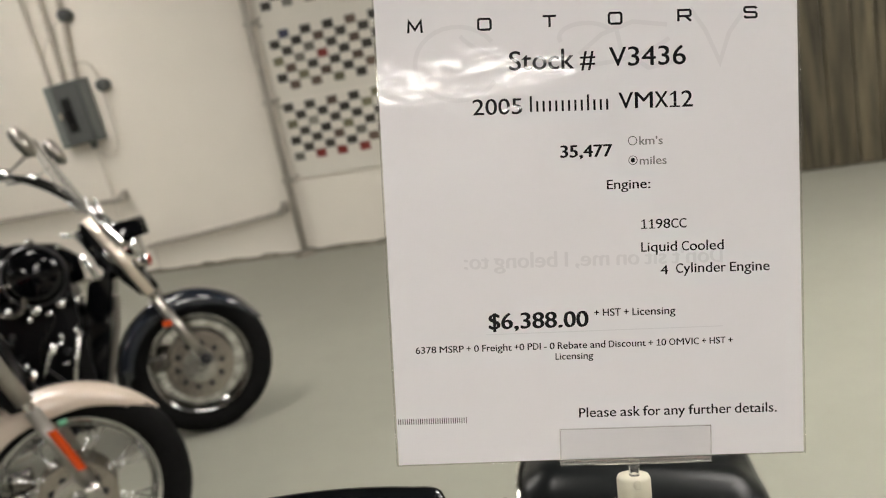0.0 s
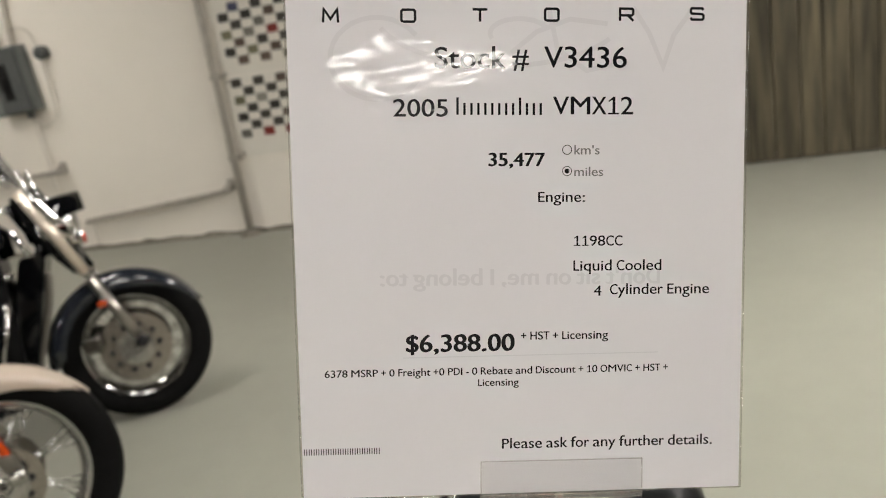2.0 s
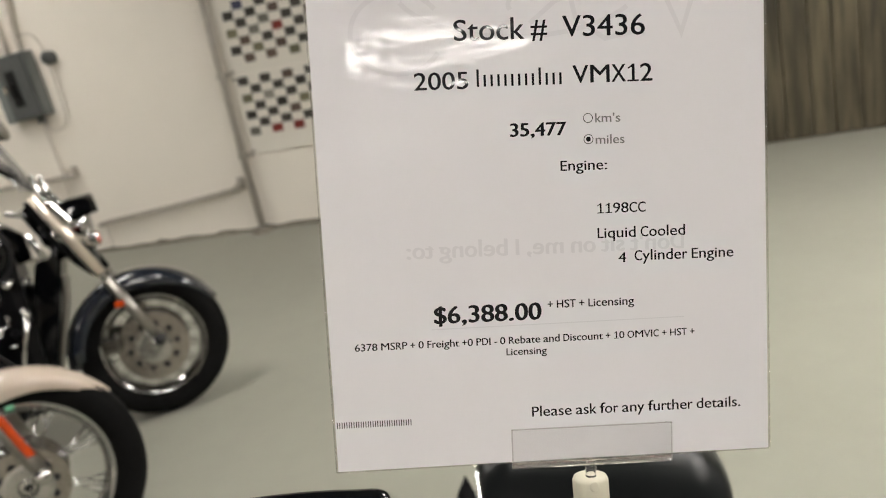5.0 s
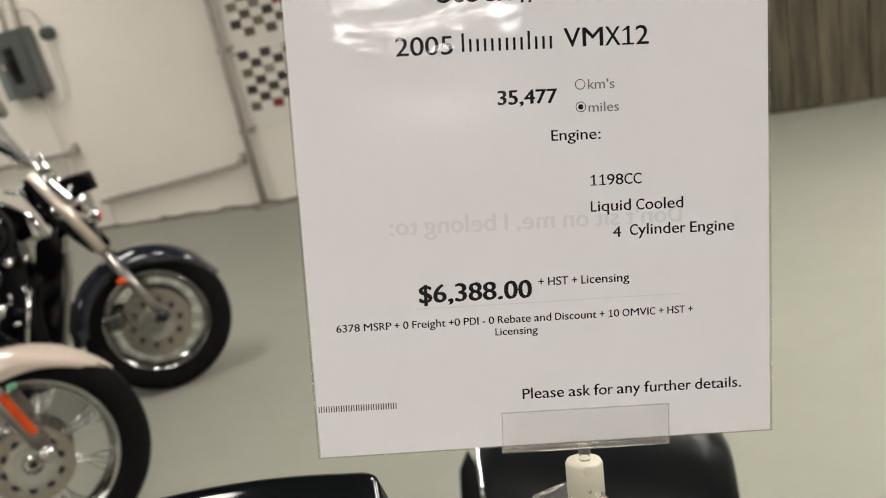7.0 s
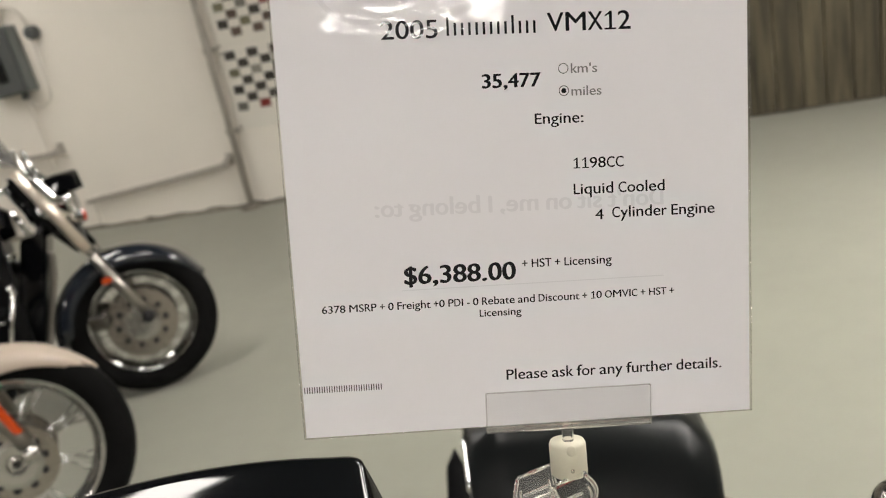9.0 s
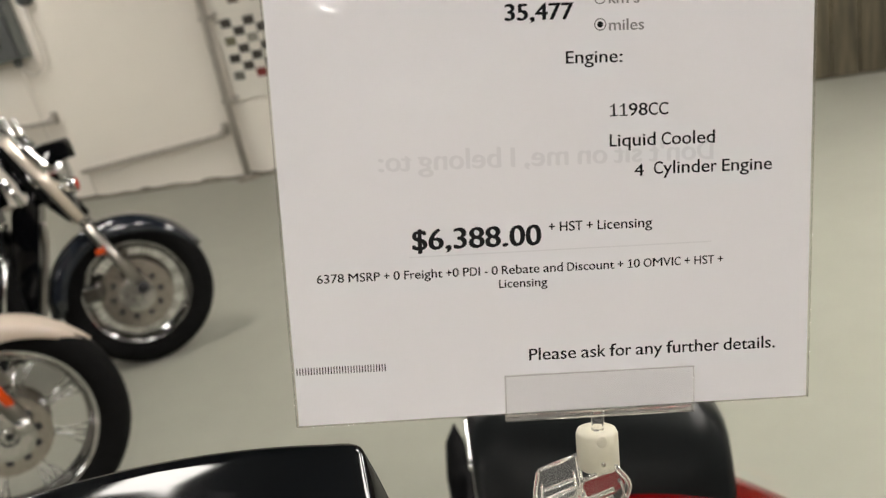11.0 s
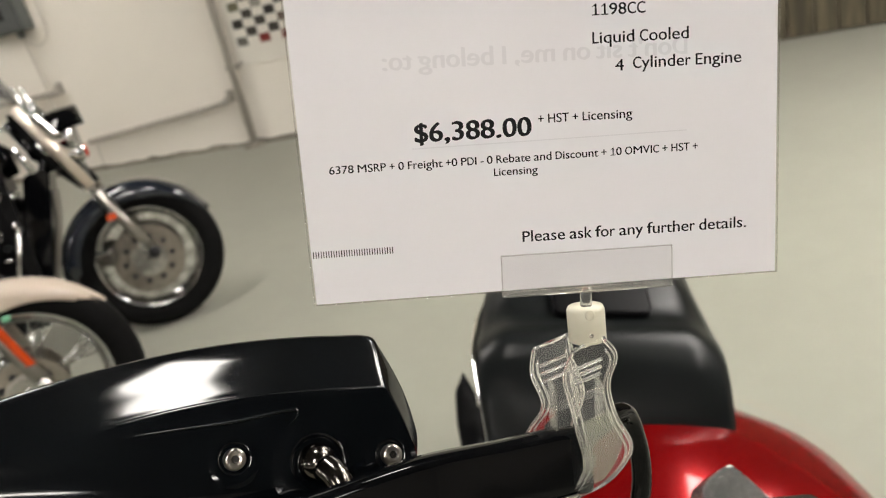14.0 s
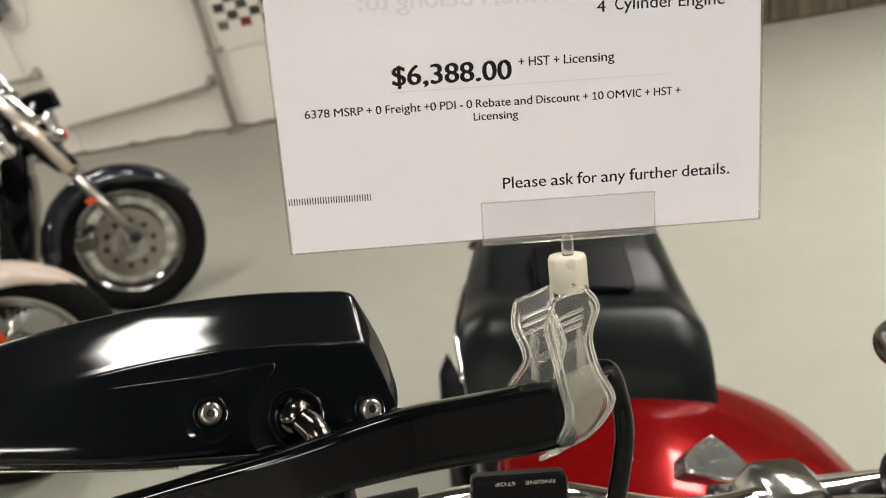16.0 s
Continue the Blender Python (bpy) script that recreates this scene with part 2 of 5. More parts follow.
def board_material():
    m = mat("weathered_boards", (0.090, 0.075, 0.045), rough=0.75, random_amt=0.28, bump=0.003, bump_scale=18)
    nt = m.node_tree
    b = nt.nodes["Principled BSDF"]
    co = nt.nodes.new("ShaderNodeTexCoord")
    mp = nt.nodes.new("ShaderNodeMapping")
    mp.inputs["Scale"].default_value = (22, 22, 1.6)
    n = nt.nodes.new("ShaderNodeTexNoise")
    n.inputs["Scale"].default_value, n.inputs["Detail"].default_value = 1.0, 7
    nt.links.new(co.outputs["Object"], mp.inputs["Vector"])
    nt.links.new(mp.outputs["Vector"], n.inputs["Vector"])
    r = nt.nodes.new("ShaderNodeMapRange")
    r.inputs["From Min"].default_value, r.inputs["From Max"].default_value = 0.3, 0.7
    r.inputs["To Min"].default_value, r.inputs["To Max"].default_value = 0.35, 1.5
    nt.links.new(n.outputs["Fac"], r.inputs["Value"])
    v = nt.nodes.new("ShaderNodeVectorMath")
    v.operation = "SCALE"
    nt.links.new(b.inputs["Base Color"].links[0].from_socket, v.inputs[0])
    nt.links.new(r.outputs["Result"], v.inputs["Scale"])
    nt.links.new(v.outputs[0], b.inputs["Base Color"])
    return m


FLOOR = floor_material()
BOARDS = board_material()


# ---- mesh helpers ----
def mesh_of(name, verts, faces, smooth=False):
    me = bpy.data.meshes.new(name)
    me.from_pydata([tuple(v) for v in verts], [], faces)
    bm = bmesh.new()
    bm.from_mesh(me)
    bmesh.ops.recalc_face_normals(bm, faces=bm.faces)
    bm.to_mesh(me)
    bm.free()
    if smooth:
        for p in me.polygons:
            p.use_smooth = True
    return me


def bm_mesh(name, bm, smooth=False):
    bmesh.ops.recalc_face_normals(bm, faces=bm.faces)
    me = bpy.data.meshes.new(name)
    bm.to_mesh(me)
    bm.free()
    for p in me.polygons:
        p.use_smooth = smooth
    return me


def part(name, me, material, parent=None, label="", m=None):
    """Links a mesh as one object under a thing or a part."""
    ob = new(name, me)
    if not me.materials:
        me.materials.append(material)
    if parent is not None:
        ob.parent = parent
    if m is not None:
        ob.matrix_basis = m
    if label:
        ob["label"] = label
    return ob


def thing(name, label, category, m=None, group="", kind="", me=None, material=None):
    ob = new(name, me)
    if me is not None and not me.materials:
        me.materials.append(material)
    if me is None:
        ob.empty_display_size = 0.05
    if m is not None:
        ob.matrix_basis = m
    return tagged(ob, label, category, group, kind)


def box(x0, x1, y0, y1, z0, z1, bevel=0.0, segments=2, smooth=False):
    bm = bmesh.new()
    bmesh.ops.create_cube(bm, size=1.0)
    for v in bm.verts:
        v.co = Vector(((x0 + x1) / 2 + v.co.x * (x1 - x0), (y0 + y1) / 2 + v.co.y * (y1 - y0), (z0 + z1) / 2 + v.co.z * (z1 - z0)))
    if bevel:
        bmesh.ops.bevel(bm, geom=list(bm.edges), offset=bevel, segments=segments, profile=0.5, affect="EDGES")
    return bm_mesh("box", bm, smooth)


def loft(rings, closed=True, caps=True, smooth=True, name="loft"):
    """A skin over rings of the same number of points."""
    n = len(rings[0])
    verts = [p for ring in rings for p in ring]
    faces = []
    for i in range(len(rings) - 1):
        for j in range(n if closed else n - 1):
            k = (j + 1) % n
            faces.append((i * n + j, i * n + k, (i + 1) * n + k, (i + 1) * n + j))
    if caps and closed:
        faces.append(tuple(range(n - 1, -1, -1)))
        faces.append(tuple((len(rings) - 1) * n + j for j in range(n)))
    return mesh_of(name, verts, faces, smooth)


def spline(points, steps=8):
    """A smooth line through the points (Catmull-Rom)."""
    p = [Vector(q) for q in points]
    p = [2 * p[0] - p[1]] + p + [2 * p[-1] - p[-2]]
    out = []
    for i in range(1, len(p) - 2):
        for s in range(steps):
            t = s / steps
            out.append(0.5 * (2 * p[i] + (p[i + 1] - p[i - 1]) * t + (2 * p[i - 1] - 5 * p[i] + 4 * p[i + 1] - p[i + 2]) * t * t
                              + (3 * p[i] - p[i - 1] - 3 * p[i + 1] + p[i + 2]) * t ** 3))
    out.append(p[-2])
    return out


def tube(points, r, sides=12, smooth_path=True, steps=8, name="tube"):
    """A round tube along a path; r is one radius, or one for each point of the path."""
    path = spline(points, steps) if smooth_path else [Vector(q) for q in points]
    radii = [r] * len(path) if isinstance(r, (int, float)) else [float(q) for q in np.interp(np.linspace(0, 1, len(path)), np.linspace(0, 1, len(r)), r)]
    rings, side = [], None
    for i, p in enumerate(path):
        d = (path[min(i + 1, len(path) - 1)] - path[max(i - 1, 0)]).normalized()
        if side is None:
            side = d.orthogonal().normalized()
        side = (side - d * side.dot(d)).normalized()
        up = d.cross(side)
        rings.append([p + radii[i] * (math.cos(a) * side + math.sin(a) * up) for a in (2 * math.pi * j / sides for j in range(sides))])
    return loft(rings, name=name)


def rod(a, b, r, sides=14, r2=None, name="rod"):
    return tube([a, b], [r, r if r2 is None else r2], sides, smooth_path=False, name=name)


def lathe(profile, segments=48, axis="Y", closed=False, name="lathe", smooth=True):
    """Turns a profile of (radius, offset along the axis) round that axis."""
    rings = []
    for i in range(segments):
        a = 2 * math.pi * i / segments
        c, s = math.cos(a), math.sin(a)
        rings.append([(r * c, o, r * s) if axis == "Y" else (r * c, r * s, o) if axis == "Z" else (o, r * c, r * s) for r, o in profile])
    n = len(profile)
    verts = [p for ring in rings for p in ring]
    faces = []
    for i in range(segments):
        k = (i + 1) % segments
        for j in range(n if closed else n - 1):
            l = (j + 1) % n
            faces.append((i * n + j, i * n + l, k * n + l, k * n + j))
    return mesh_of(name, verts, faces, smooth)


def ball(centre, rx, ry, rz, seg=20, rings=12, name="ball"):
    bm = bmesh.new()
    bmesh.ops.create_uvsphere(bm, u_segments=seg, v_segments=rings, radius=1.0)
    for v in bm.verts:
        v.co = Vector((centre[0] + v.co.x * rx, centre[1] + v.co.y * ry, centre[2] + v.co.z * rz))
    return bm_mesh(name, bm, True)


def prism(outline, z0, z1, bevel=0.0, name="prism", smooth=False):
    """An outline in x, y raised from z0 to z1."""
    bm = bmesh.new()
    low = [bm.verts.new((x, y, z0)) for x, y in outline]
    high = [bm.verts.new((x, y, z1)) for x, y in outline]
    bm.faces.new(low)
    bm.faces.new(high)
    n = len(outline)
    for i in range(n):
        k = (i + 1) % n
        bm.faces.new((low[i], low[k], high[k], high[i]))
    if bevel:
        bmesh.ops.recalc_face_normals(bm, faces=bm.faces)
        bmesh.ops.bevel(bm, geom=[e for e in bm.edges], offset=bevel, segments=2, profile=0.5, affect="EDGES")
    return bm_mesh(name, bm, smooth)


def joined(meshes, name="joined"):
    """Pieces of one part, as one mesh."""
    bm = bmesh.new()
    for me in meshes:
        bm.from_mesh(me)
    out = bpy.data.meshes.new(name)
    bm.to_mesh(out)
    bm.free()
    return out


def axes(origin, x, y, z):
    m = Matrix.Identity(4)
    for i, v in enumerate((x, y, z)):
        m.col[i].xyz = v
    m.col[3].xyz = origin
    return m


# ---- structure ----
def setting(name, me, material, label, category):
    return thing(name, label, category, kind="structure", me=me, material=material)


W_Y, B_Y, TURN_X, CEIL = 6.20, 6.70, -0.60, 3.40
setting("floor", box(-10, 8, -7, 7.2, -0.2, 0), FLOOR, "grey painted concrete floor with a satin sheen and scuffs", "floor")
setting("wall_north", box(-10, TURN_X, W_Y, W_Y + 0.3, 0, CEIL), WALL, "off-white painted showroom wall with scuffed foot", "wall")
wall_boards = setting("wall_boards", box(TURN_X, 8, B_Y + 0.03, B_Y + 0.3, 0, CEIL), SKIRT, "dark wall clad with weathered brown vertical boards", "wall")
setting("wall_return", box(TURN_X - 0.2, TURN_X, W_Y + 0.302, B_Y + 0.3, 0, CEIL), WALL, "short off-white painted return wall", "wall")
setting("wall_west", box(-10.2, -10, -7, 7.2, 0, CEIL), WALL, "plain off-white painted side wall", "wall")
setting("wall_east", box(8, 8.2, -7, 7.2, 0, CEIL), WALL, "plain off-white painted side wall", "wall")
setting("wall_south", box(-10, 8, -7.2, -7, 0, CEIL), WALL, "plain off-white painted rear wall", "wall")
# the ceiling is out of view; its dark colour keeps black surfaces black
setting("ceiling", box(-10.2, 8.2, -7.2, 7.2, CEIL + 0.002, CEIL + 0.2), CEILING, "unseen ceiling, kept dark to deepen reflections in black parts", "ceiling")


def skirt():
    """The ragged dark foot of the wall."""
    rnd = random.Random(4)
    n = 90
    top = [(-10 + (TURN_X + 10) * i / n, 0.022 + 0.016 * rnd.random() + (0.02 if rnd.random() > 0.85 else 0)) for i in range(n + 1)]
    rings = [[(x, W_Y - 0.012, 0.0), (x, W_Y - 0.012, z), (x, W_Y - 0.001, z + 0.004), (x, W_Y - 0.001, 0.0)] for x, z in top]
    return loft(rings, smooth=False)


setting("baseboard", skirt(), SKIRT, "scuffed dark dirty wall foot", "baseboard")


# ---- ceiling lights ----
def ceiling_light(length, width, m, label, glow=LIGHT):
    t = thing("ceiling_light", label, "ceiling light", m, group="ceiling lights")
    part("housing", box(-width / 2 - 0.05, width / 2 + 0.05, -length / 2 - 0.05, length / 2 + 0.05, 0.03, 0.10, 0.01), FIXTURE, t)
    part("diffuser", box(-width / 2, width / 2, -length / 2, length / 2, 0.0, 0.03), glow, t, "glowing diffuser")
    return t


# panels out of view, added where floor, walls and sheet were too dim
ADDED_LAMPS = [(-1.9, -3.65), (-5.3, -3.65), (2.8, 1.35), (-6.2, 1.45), (-2.4, 2.3), (-5.2, 4.3), (1.5, 3.6), (3.0, 4.3), (4.2, 3.2), (2.0, 2.4), (2.9, 3.2), (0.45, -1.75)]
first_light = ceiling_light(1.2, 0.4, pose(*ADDED_LAMPS[0], CEIL - 0.1), "unseen white ceiling light panel, added to brighten the room")
for x, y in ADDED_LAMPS[1:]:
    copy_thing(first_light, pose(x, y, CEIL - 0.1))
ceiling_light(0.42, 0.36, pose(0.12, 0.94, CEIL - 0.1), "small square ceiling light panel with a lit diffuser")
ceiling_light(1.4, 0.26, pose(1.85, -3.95, CEIL - 0.1, 0, 0, 90), "long white ceiling strip light with a lit diffuser")
ceiling_light(1.7, 0.05, pose(2.5, -6.25, CEIL - 0.1, 0, 0, 90), "narrow white ceiling strip light, dimly lit", DIM_LIGHT)


# ---- price sign ----
SIGN = axes((-0.04887, 0.41080, 1.26832), (0.94844, 0.26888, -0.16785), (0.10090, 0.24591, 0.96403), (0.30048, -0.93126, 0.20610))
MM = 0.001
sign = thing("price_sign", "laminated white price sheet with black print in a clear clip", "sign", SIGN)


def sheet():
    """A letter-size sheet in a film with a slight curl and rounded corners."""
    nx, ny = 24, 30
    verts, faces = [], []
    for side in (1, -1):
        for j in range(ny + 1):
            for i in range(nx + 1):
                v = j / ny
                u = i / nx
                left = -6.2 * v
                x = left + (213.4 - left) * u
                y = 279 * v + 0.9 * u * (1 - v)
                z = 0.12 * side
                verts.append((x * MM, y * MM, z * MM))
    off = (nx + 1) * (ny + 1)
    for s in range(2):
        for j in range(ny):
            for i in range(nx):
                a = s * off + j * (nx + 1) + i
                faces.append((a, a + 1, a + nx + 2, a + nx + 1))
    rim = [i for i in range(nx + 1)] + [j * (nx + 1) + nx for j in range(1, ny + 1)] + [ny * (nx + 1) + i for i in range(nx - 1, -1, -1)] + [j * (nx + 1) for j in range(ny - 1, 0, -1)]
    for a, b in zip(rim, rim[1:] + rim[:1]):
        faces.append((a, b, b + off, a + off))
    return mesh_of("sheet", verts, faces, False)


part("sheet", sheet(), PAPER, sign)
# the film stands a little proud of the paper all round
for quad in ([(-0.9, -0.5), (0.0, 0.0), (-6.2, 279.0), (-7.1, 279.0)], [(213.4, 0.9), (214.4, 0.4), (214.4, 279.0), (213.4, 279.0)], [(-0.9, -0.5), (214.4, 0.4), (213.4, 0.9), (0.0, 0.0)]):
    part("film_margin", prism([(x * MM, y * MM) for x, y in quad], -0.0001, 0.0001), CLEAR, sign, "clear film margin")
for a, b in (((-0.9, -0.5), (-7.1, 279)), ((214.4, 0.4), (214.4, 279)), ((-0.9, -0.5), (214.4, 0.4))):
    part("film_edge", rod((a[0] * MM, a[1] * MM, 0), (b[0] * MM, b[1] * MM, 0), 0.0003, 8), CLIP_CLEAR, sign, "bright clear film edge")


def glyphs(body, bold=0.0):
    cu = bpy.data.curves.new("writing", "FONT")
    cu.body = body
    cu.offset = bold
    cu.resolution_u = 4
    ob = bpy.data.objects.new("writing", cu)
    scene.collection.objects.link(ob)
    me = bpy.data.meshes.new_from_object(ob.evaluated_get(bpy.context.evaluated_depsgraph_get()))
    bpy.data.objects.remove(ob)
    return me


CAP = max(v.co.y for v in glyphs("H").vertices)


# advance of each letter, in 2048ths of the type size
ADVANCE = dict(zip("ABCDEFGHIKLMNOPRSTVXabcdefghiklmnopqrstuvwxyz0123456789+$#:',.- ", (
    1185, 1114, 1092, 1260, 1000, 941, 1292, 1276, 516, 1064, 861, 1751, 1322, 1356, 1058, 1112, 941, 998, 1162, 1063,
    981, 1076, 866, 1076, 1019, 625, 964, 1076, 470, 931, 470, 1636, 1076, 1080, 1076, 1076, 714, 801, 686, 1076, 925, 1464, 887, 927, 809,
    1038, 1038, 1038, 1038, 1038, 1038, 1038, 1038, 1038, 1038, 1020, 1038, 1020, 548, 452, 511, 517, 627, 463)))
SHAPES = {}


def one():
    """The figure one with its flag and foot."""
    h = CAP
    rows = (((0.07, 0.0), (0.46, 0.0), (0.46, 0.058), (0.07, 0.058)), ((0.235, 0.0), (0.318, 0.0), (0.318, h), (0.235, h)),
            ((0.075, h - 0.155), (0.10, h - 0.19), (0.318, h - 0.065), (0.27, h)))
    verts = [(x, y, 0.0) for row in rows for x, y in row]
    return mesh_of("one", verts, [tuple(range(4 * i, 4 * i + 4)) for i in range(3)])


def letter_shape(ch):
    """A letter and its own advance, drawn to the proportions of the print."""
    if ch not in SHAPES:
        me = one() if ch == "1" else glyphs(ch)
        edge = [max(v.co.x for v in glyphs(t).vertices) for t in ("HH", "H" + ch + "H")]
        tall = 1.05 if ch in "acegmnopqrsuvwxyz" else 1.07 if ch in "bdfhkl" else 1.0
        for v in me.vertices:
            v.co.y *= tall
        SHAPES[ch] = me, edge[1] - edge[0]
    return SHAPES[ch]


def writing(name, body, u0, u1, base, ink=None, bold=0.010, mirrored=False, label="", lift=0.2, tilt=0.0, apart=False):
    """Printed words from u0 to u1 on a base line, in millimetres on the sheet."""
    pieces, pen = [], 0.0
    for ch in body:
        wide = ADVANCE[ch] / 2048 * 1.06
        if ch != " ":
            shape, own_wide = letter_shape(ch)
            c = shape.copy()
            c.transform(Matrix.Translation((pen, 0.0, 0.0)) @ Matrix.Diagonal((wide / own_wide, 1.0, 1.0, 1.0)))
            pieces.append(c)
        pen += wide
    cap = 0.632 * (u1 - u0) / (sum(ADVANCE[ch] for ch in body) / 2048)
    xs = [v.co.x for c in pieces for v in c.vertices]
    lo, hi = min(xs) - bold, max(xs) + bold
    steps = (-1, -0.33, 0.33, 1) if bold > 0.02 else (-1, 1)
    for some in [[c] for c in pieces] if apart else [pieces]:
        copies = []
        for i, d in enumerate(steps):
            for shape in some:
                c = shape.copy()
                c.transform(Matrix.Translation((d * bold, 0.35 * d * bold, 0.0)))
                for v in c.vertices:
                    v.co.z = i * 0.02
                copies.append(c)
        me = joined(copies, name)
        for v in me.vertices:
            t = (v.co.x - lo) / (hi - lo)
            x = u1 - (u1 - u0) * t if mirrored else u0 + (u1 - u0) * t
            v.co = Vector((x * MM, (base - tilt * (1 - t) + v.co.y / CAP * cap) * MM, (lift + v.co.z) * MM))
        if mirrored:
            me.flip_normals()
        part(name, me, ink or INK, sign, label)


def bars(name, rects, ink, label=""):
    """Plain upright bars (u, v, width, height) in millimetres."""
    verts, faces = [], []
    for u, v, w, h in rects:
        k = len(verts)
        verts += [(u * MM, v * MM, 0.2 * MM), ((u + w) * MM, v * MM, 0.2 * MM), ((u + w) * MM, (v + h) * MM, 0.2 * MM), (u * MM, (v + h) * MM, 0.2 * MM)]
        faces.append((k, k + 1, k + 2, k + 3))
    return part(name, mesh_of(name, verts, faces), ink, sign, label)


def ribbon(name, strokes, width, ink, label="", lift=0.2):
    """Drawn strokes: each a row of (u, v) in millimetres."""
    verts, faces = [], []
    for stroke in strokes:
        p = [Vector((u, v)) for u, v in stroke]
        start = len(verts)
        for i, q in enumerate(p):
            a = (q - p[i - 1]).normalized() if i else (p[1] - q).normalized()
            b = (p[i + 1] - q).normalized() if i < len(p) - 1 else a
            d = (a + b).normalized()
            n = Vector((-d.y, d.x)) * (width / 2 / max(0.4, d.dot(a)))
            for w in (q + n, q - n):
                verts.append((w.x * MM, w.y * MM, lift * MM))
        for i in range(len(p) - 1):
            k = start + 2 * i
            faces.append((k, k + 1, k + 3, k + 2))
    return part(name, mesh_of(name, verts, faces), ink, sign, label)


def arc(cu, cv, ru, rv, a0, a1, n=24):
    return [(cu + ru * math.cos(radians(a0 + (a1 - a0) * i / n)), cv + rv * math.sin(radians(a0 + (a1 - a0) * i / n))) for i in range(n + 1)]


def wide_letter(ch, u, v):
    """Square-cut wide capitals, 7 x 6 mm."""
    w, h = 7.0, 6.1
    sets = {"M": [[(0, 0), (0.4, h), (w / 2, 1.6), (w - 0.4, h), (w, 0)]],
            "O": [[(1, 0.3), (w - 1, 0.3), (w - 0.3, 1), (w - 0.3, h - 1), (w - 1, h - 0.3), (1, h - 0.3), (0.3, h - 1), (0.3, 1), (1, 0.3)]],
            "T": [[(0, h - 0.4), (w, h - 0.4)], [(w / 2, 0), (w / 2, h - 0.4)]],
            "R": [[(0.3, 0), (0.3, h - 0.4), (w - 1, h - 0.4), (w - 0.4, h - 1), (w - 0.4, 3.2), (w - 1, 2.6), (0.3, 2.6)], [(w - 3, 2.6), (w - 0.2, 0)]],
            "S": [[(w - 0.4, h - 1.2), (w - 1, h - 0.4), (1, h - 0.4), (0.4, h - 1), (0.4, 3.9), (1, 3.2), (w - 1, 3.0), (w - 0.4, 2.3), (w - 0.4, 1), (w - 1, 0.4), (1, 0.4), (0.3, 1.3)]]}
    return ribbon("letter", [[(u + a, v + b) for a, b in s] for s in sets[ch]], 1.2, INK)


for ch, u, v in (("M", 12.0, 225.4), ("O", 48.0, 225.8), ("T", 81.7, 226.4), ("O", 115.7, 226.9), ("R", 151.6, 227.4), ("S", 185.7, 227.9)):
    wide_letter(ch, u, v)
for stroke in ([(13.2, 243.5), (14.5, 246.5), (18, 253), (26, 262)], arc(50, 256, 18, 12, 20, 340), arc(179, 254, 20, 14.5, 15, 345), [(75, 246), (95, 262), (112, 247)]):
    ribbon("logo_stroke", [stroke], 1.3, INK, "black drawn logo stroke")
writing("stock_line", "Stock #", 63.7, 108.3, 204.8)
writing("stock_number_figure", "V3436", 115.6, 155.4, 205.4, apart=True)
writing("year_figure", "2005", 44.1, 69.9, 182.2, apart=True)
for i in range(13):
    tall = 8.2 if i in (0, 9) else 5.6
    part("maker_bar", box((73.9 + 3.3 * i) * MM, (75.0 + 3.3 * i) * MM, 183.0 * MM, (183.0 + tall) * MM, 0.13 * MM, 0.2 * MM), INK, sign, "plain bar in place of a printed name")
writing("model_figure", "VMX12", 119.9, 158.6, 183.4, apart=True)
writing("mileage_figure", "35,477", 89.0, 116.3, 158.9, bold=0.03, apart=True)
writing("unit_line", "km's", 130.3, 142.5, 164.4, GREY_INK)
writing("unit_line", "miles", 130.3, 144.3, 154.1, GREY_INK)
for v, chosen in ((166.6, False), (156.5, True)):
    ribbon("option_ring", [arc(126.8, v, 2.2, 2.2, 0, 360)], 0.32, INK)
    if chosen:
        ribbon("option_dot", [arc(126.8, v, 0.6, 0.6, 0, 360, 12)], 1.2, INK)
writing("engine_line", "Engine:", 112.9, 135.6, 141.8)
writing("engine_line", "1198CC", 130.2, 154.0, 120.7)
writing("engine_line", "Liquid Cooled", 130.1, 173.2, 108.7)
writing("engine_line", "4", 140.0, 143.9, 96.5)
writing("engine_line", "Cylinder Engine", 148.0, 197.0, 97.1)
writing("price_figure", "$6,388.00", 49.3, 101.7, 70.4, bold=0.028, apart=True)
writing("price_note", "+ HST + Licensing", 104.7, 147.3, 75.6, bold=0.012)
writing("small_print", "6378 MSRP + 0 Freight +0 PDI - 0 Rebate and Discount + 10 OMVIC + HST +", 10.6, 177.0, 59.4, bold=0.012, tilt=0.75)
writing("small_print", "Licensing", 83.9, 103.7, 53.4, bold=0.012)
writing("closing_line", "Please ask for any further details.", 95.5, 199.6, 22.5)
bars("serial_mark", [(0.3 + 2.3 * i + d, 21.3, 0.42, 3.0) for i in range(16) for d in (0.0, 1.15)], INK, "plain bars in place of a serial number")
writing("show_through_line", "Don't sit on me, I belong to:", 37.2, 172.6, 102.2, GHOST_INK, bold=0.028, mirrored=True, label="pale mirrored words showing through", lift=0.15)
ribbon("show_through_line", [[(48, 67.6), (172, 68.6)]], 0.5, GHOST_INK, "pale show-through line", lift=0.15)
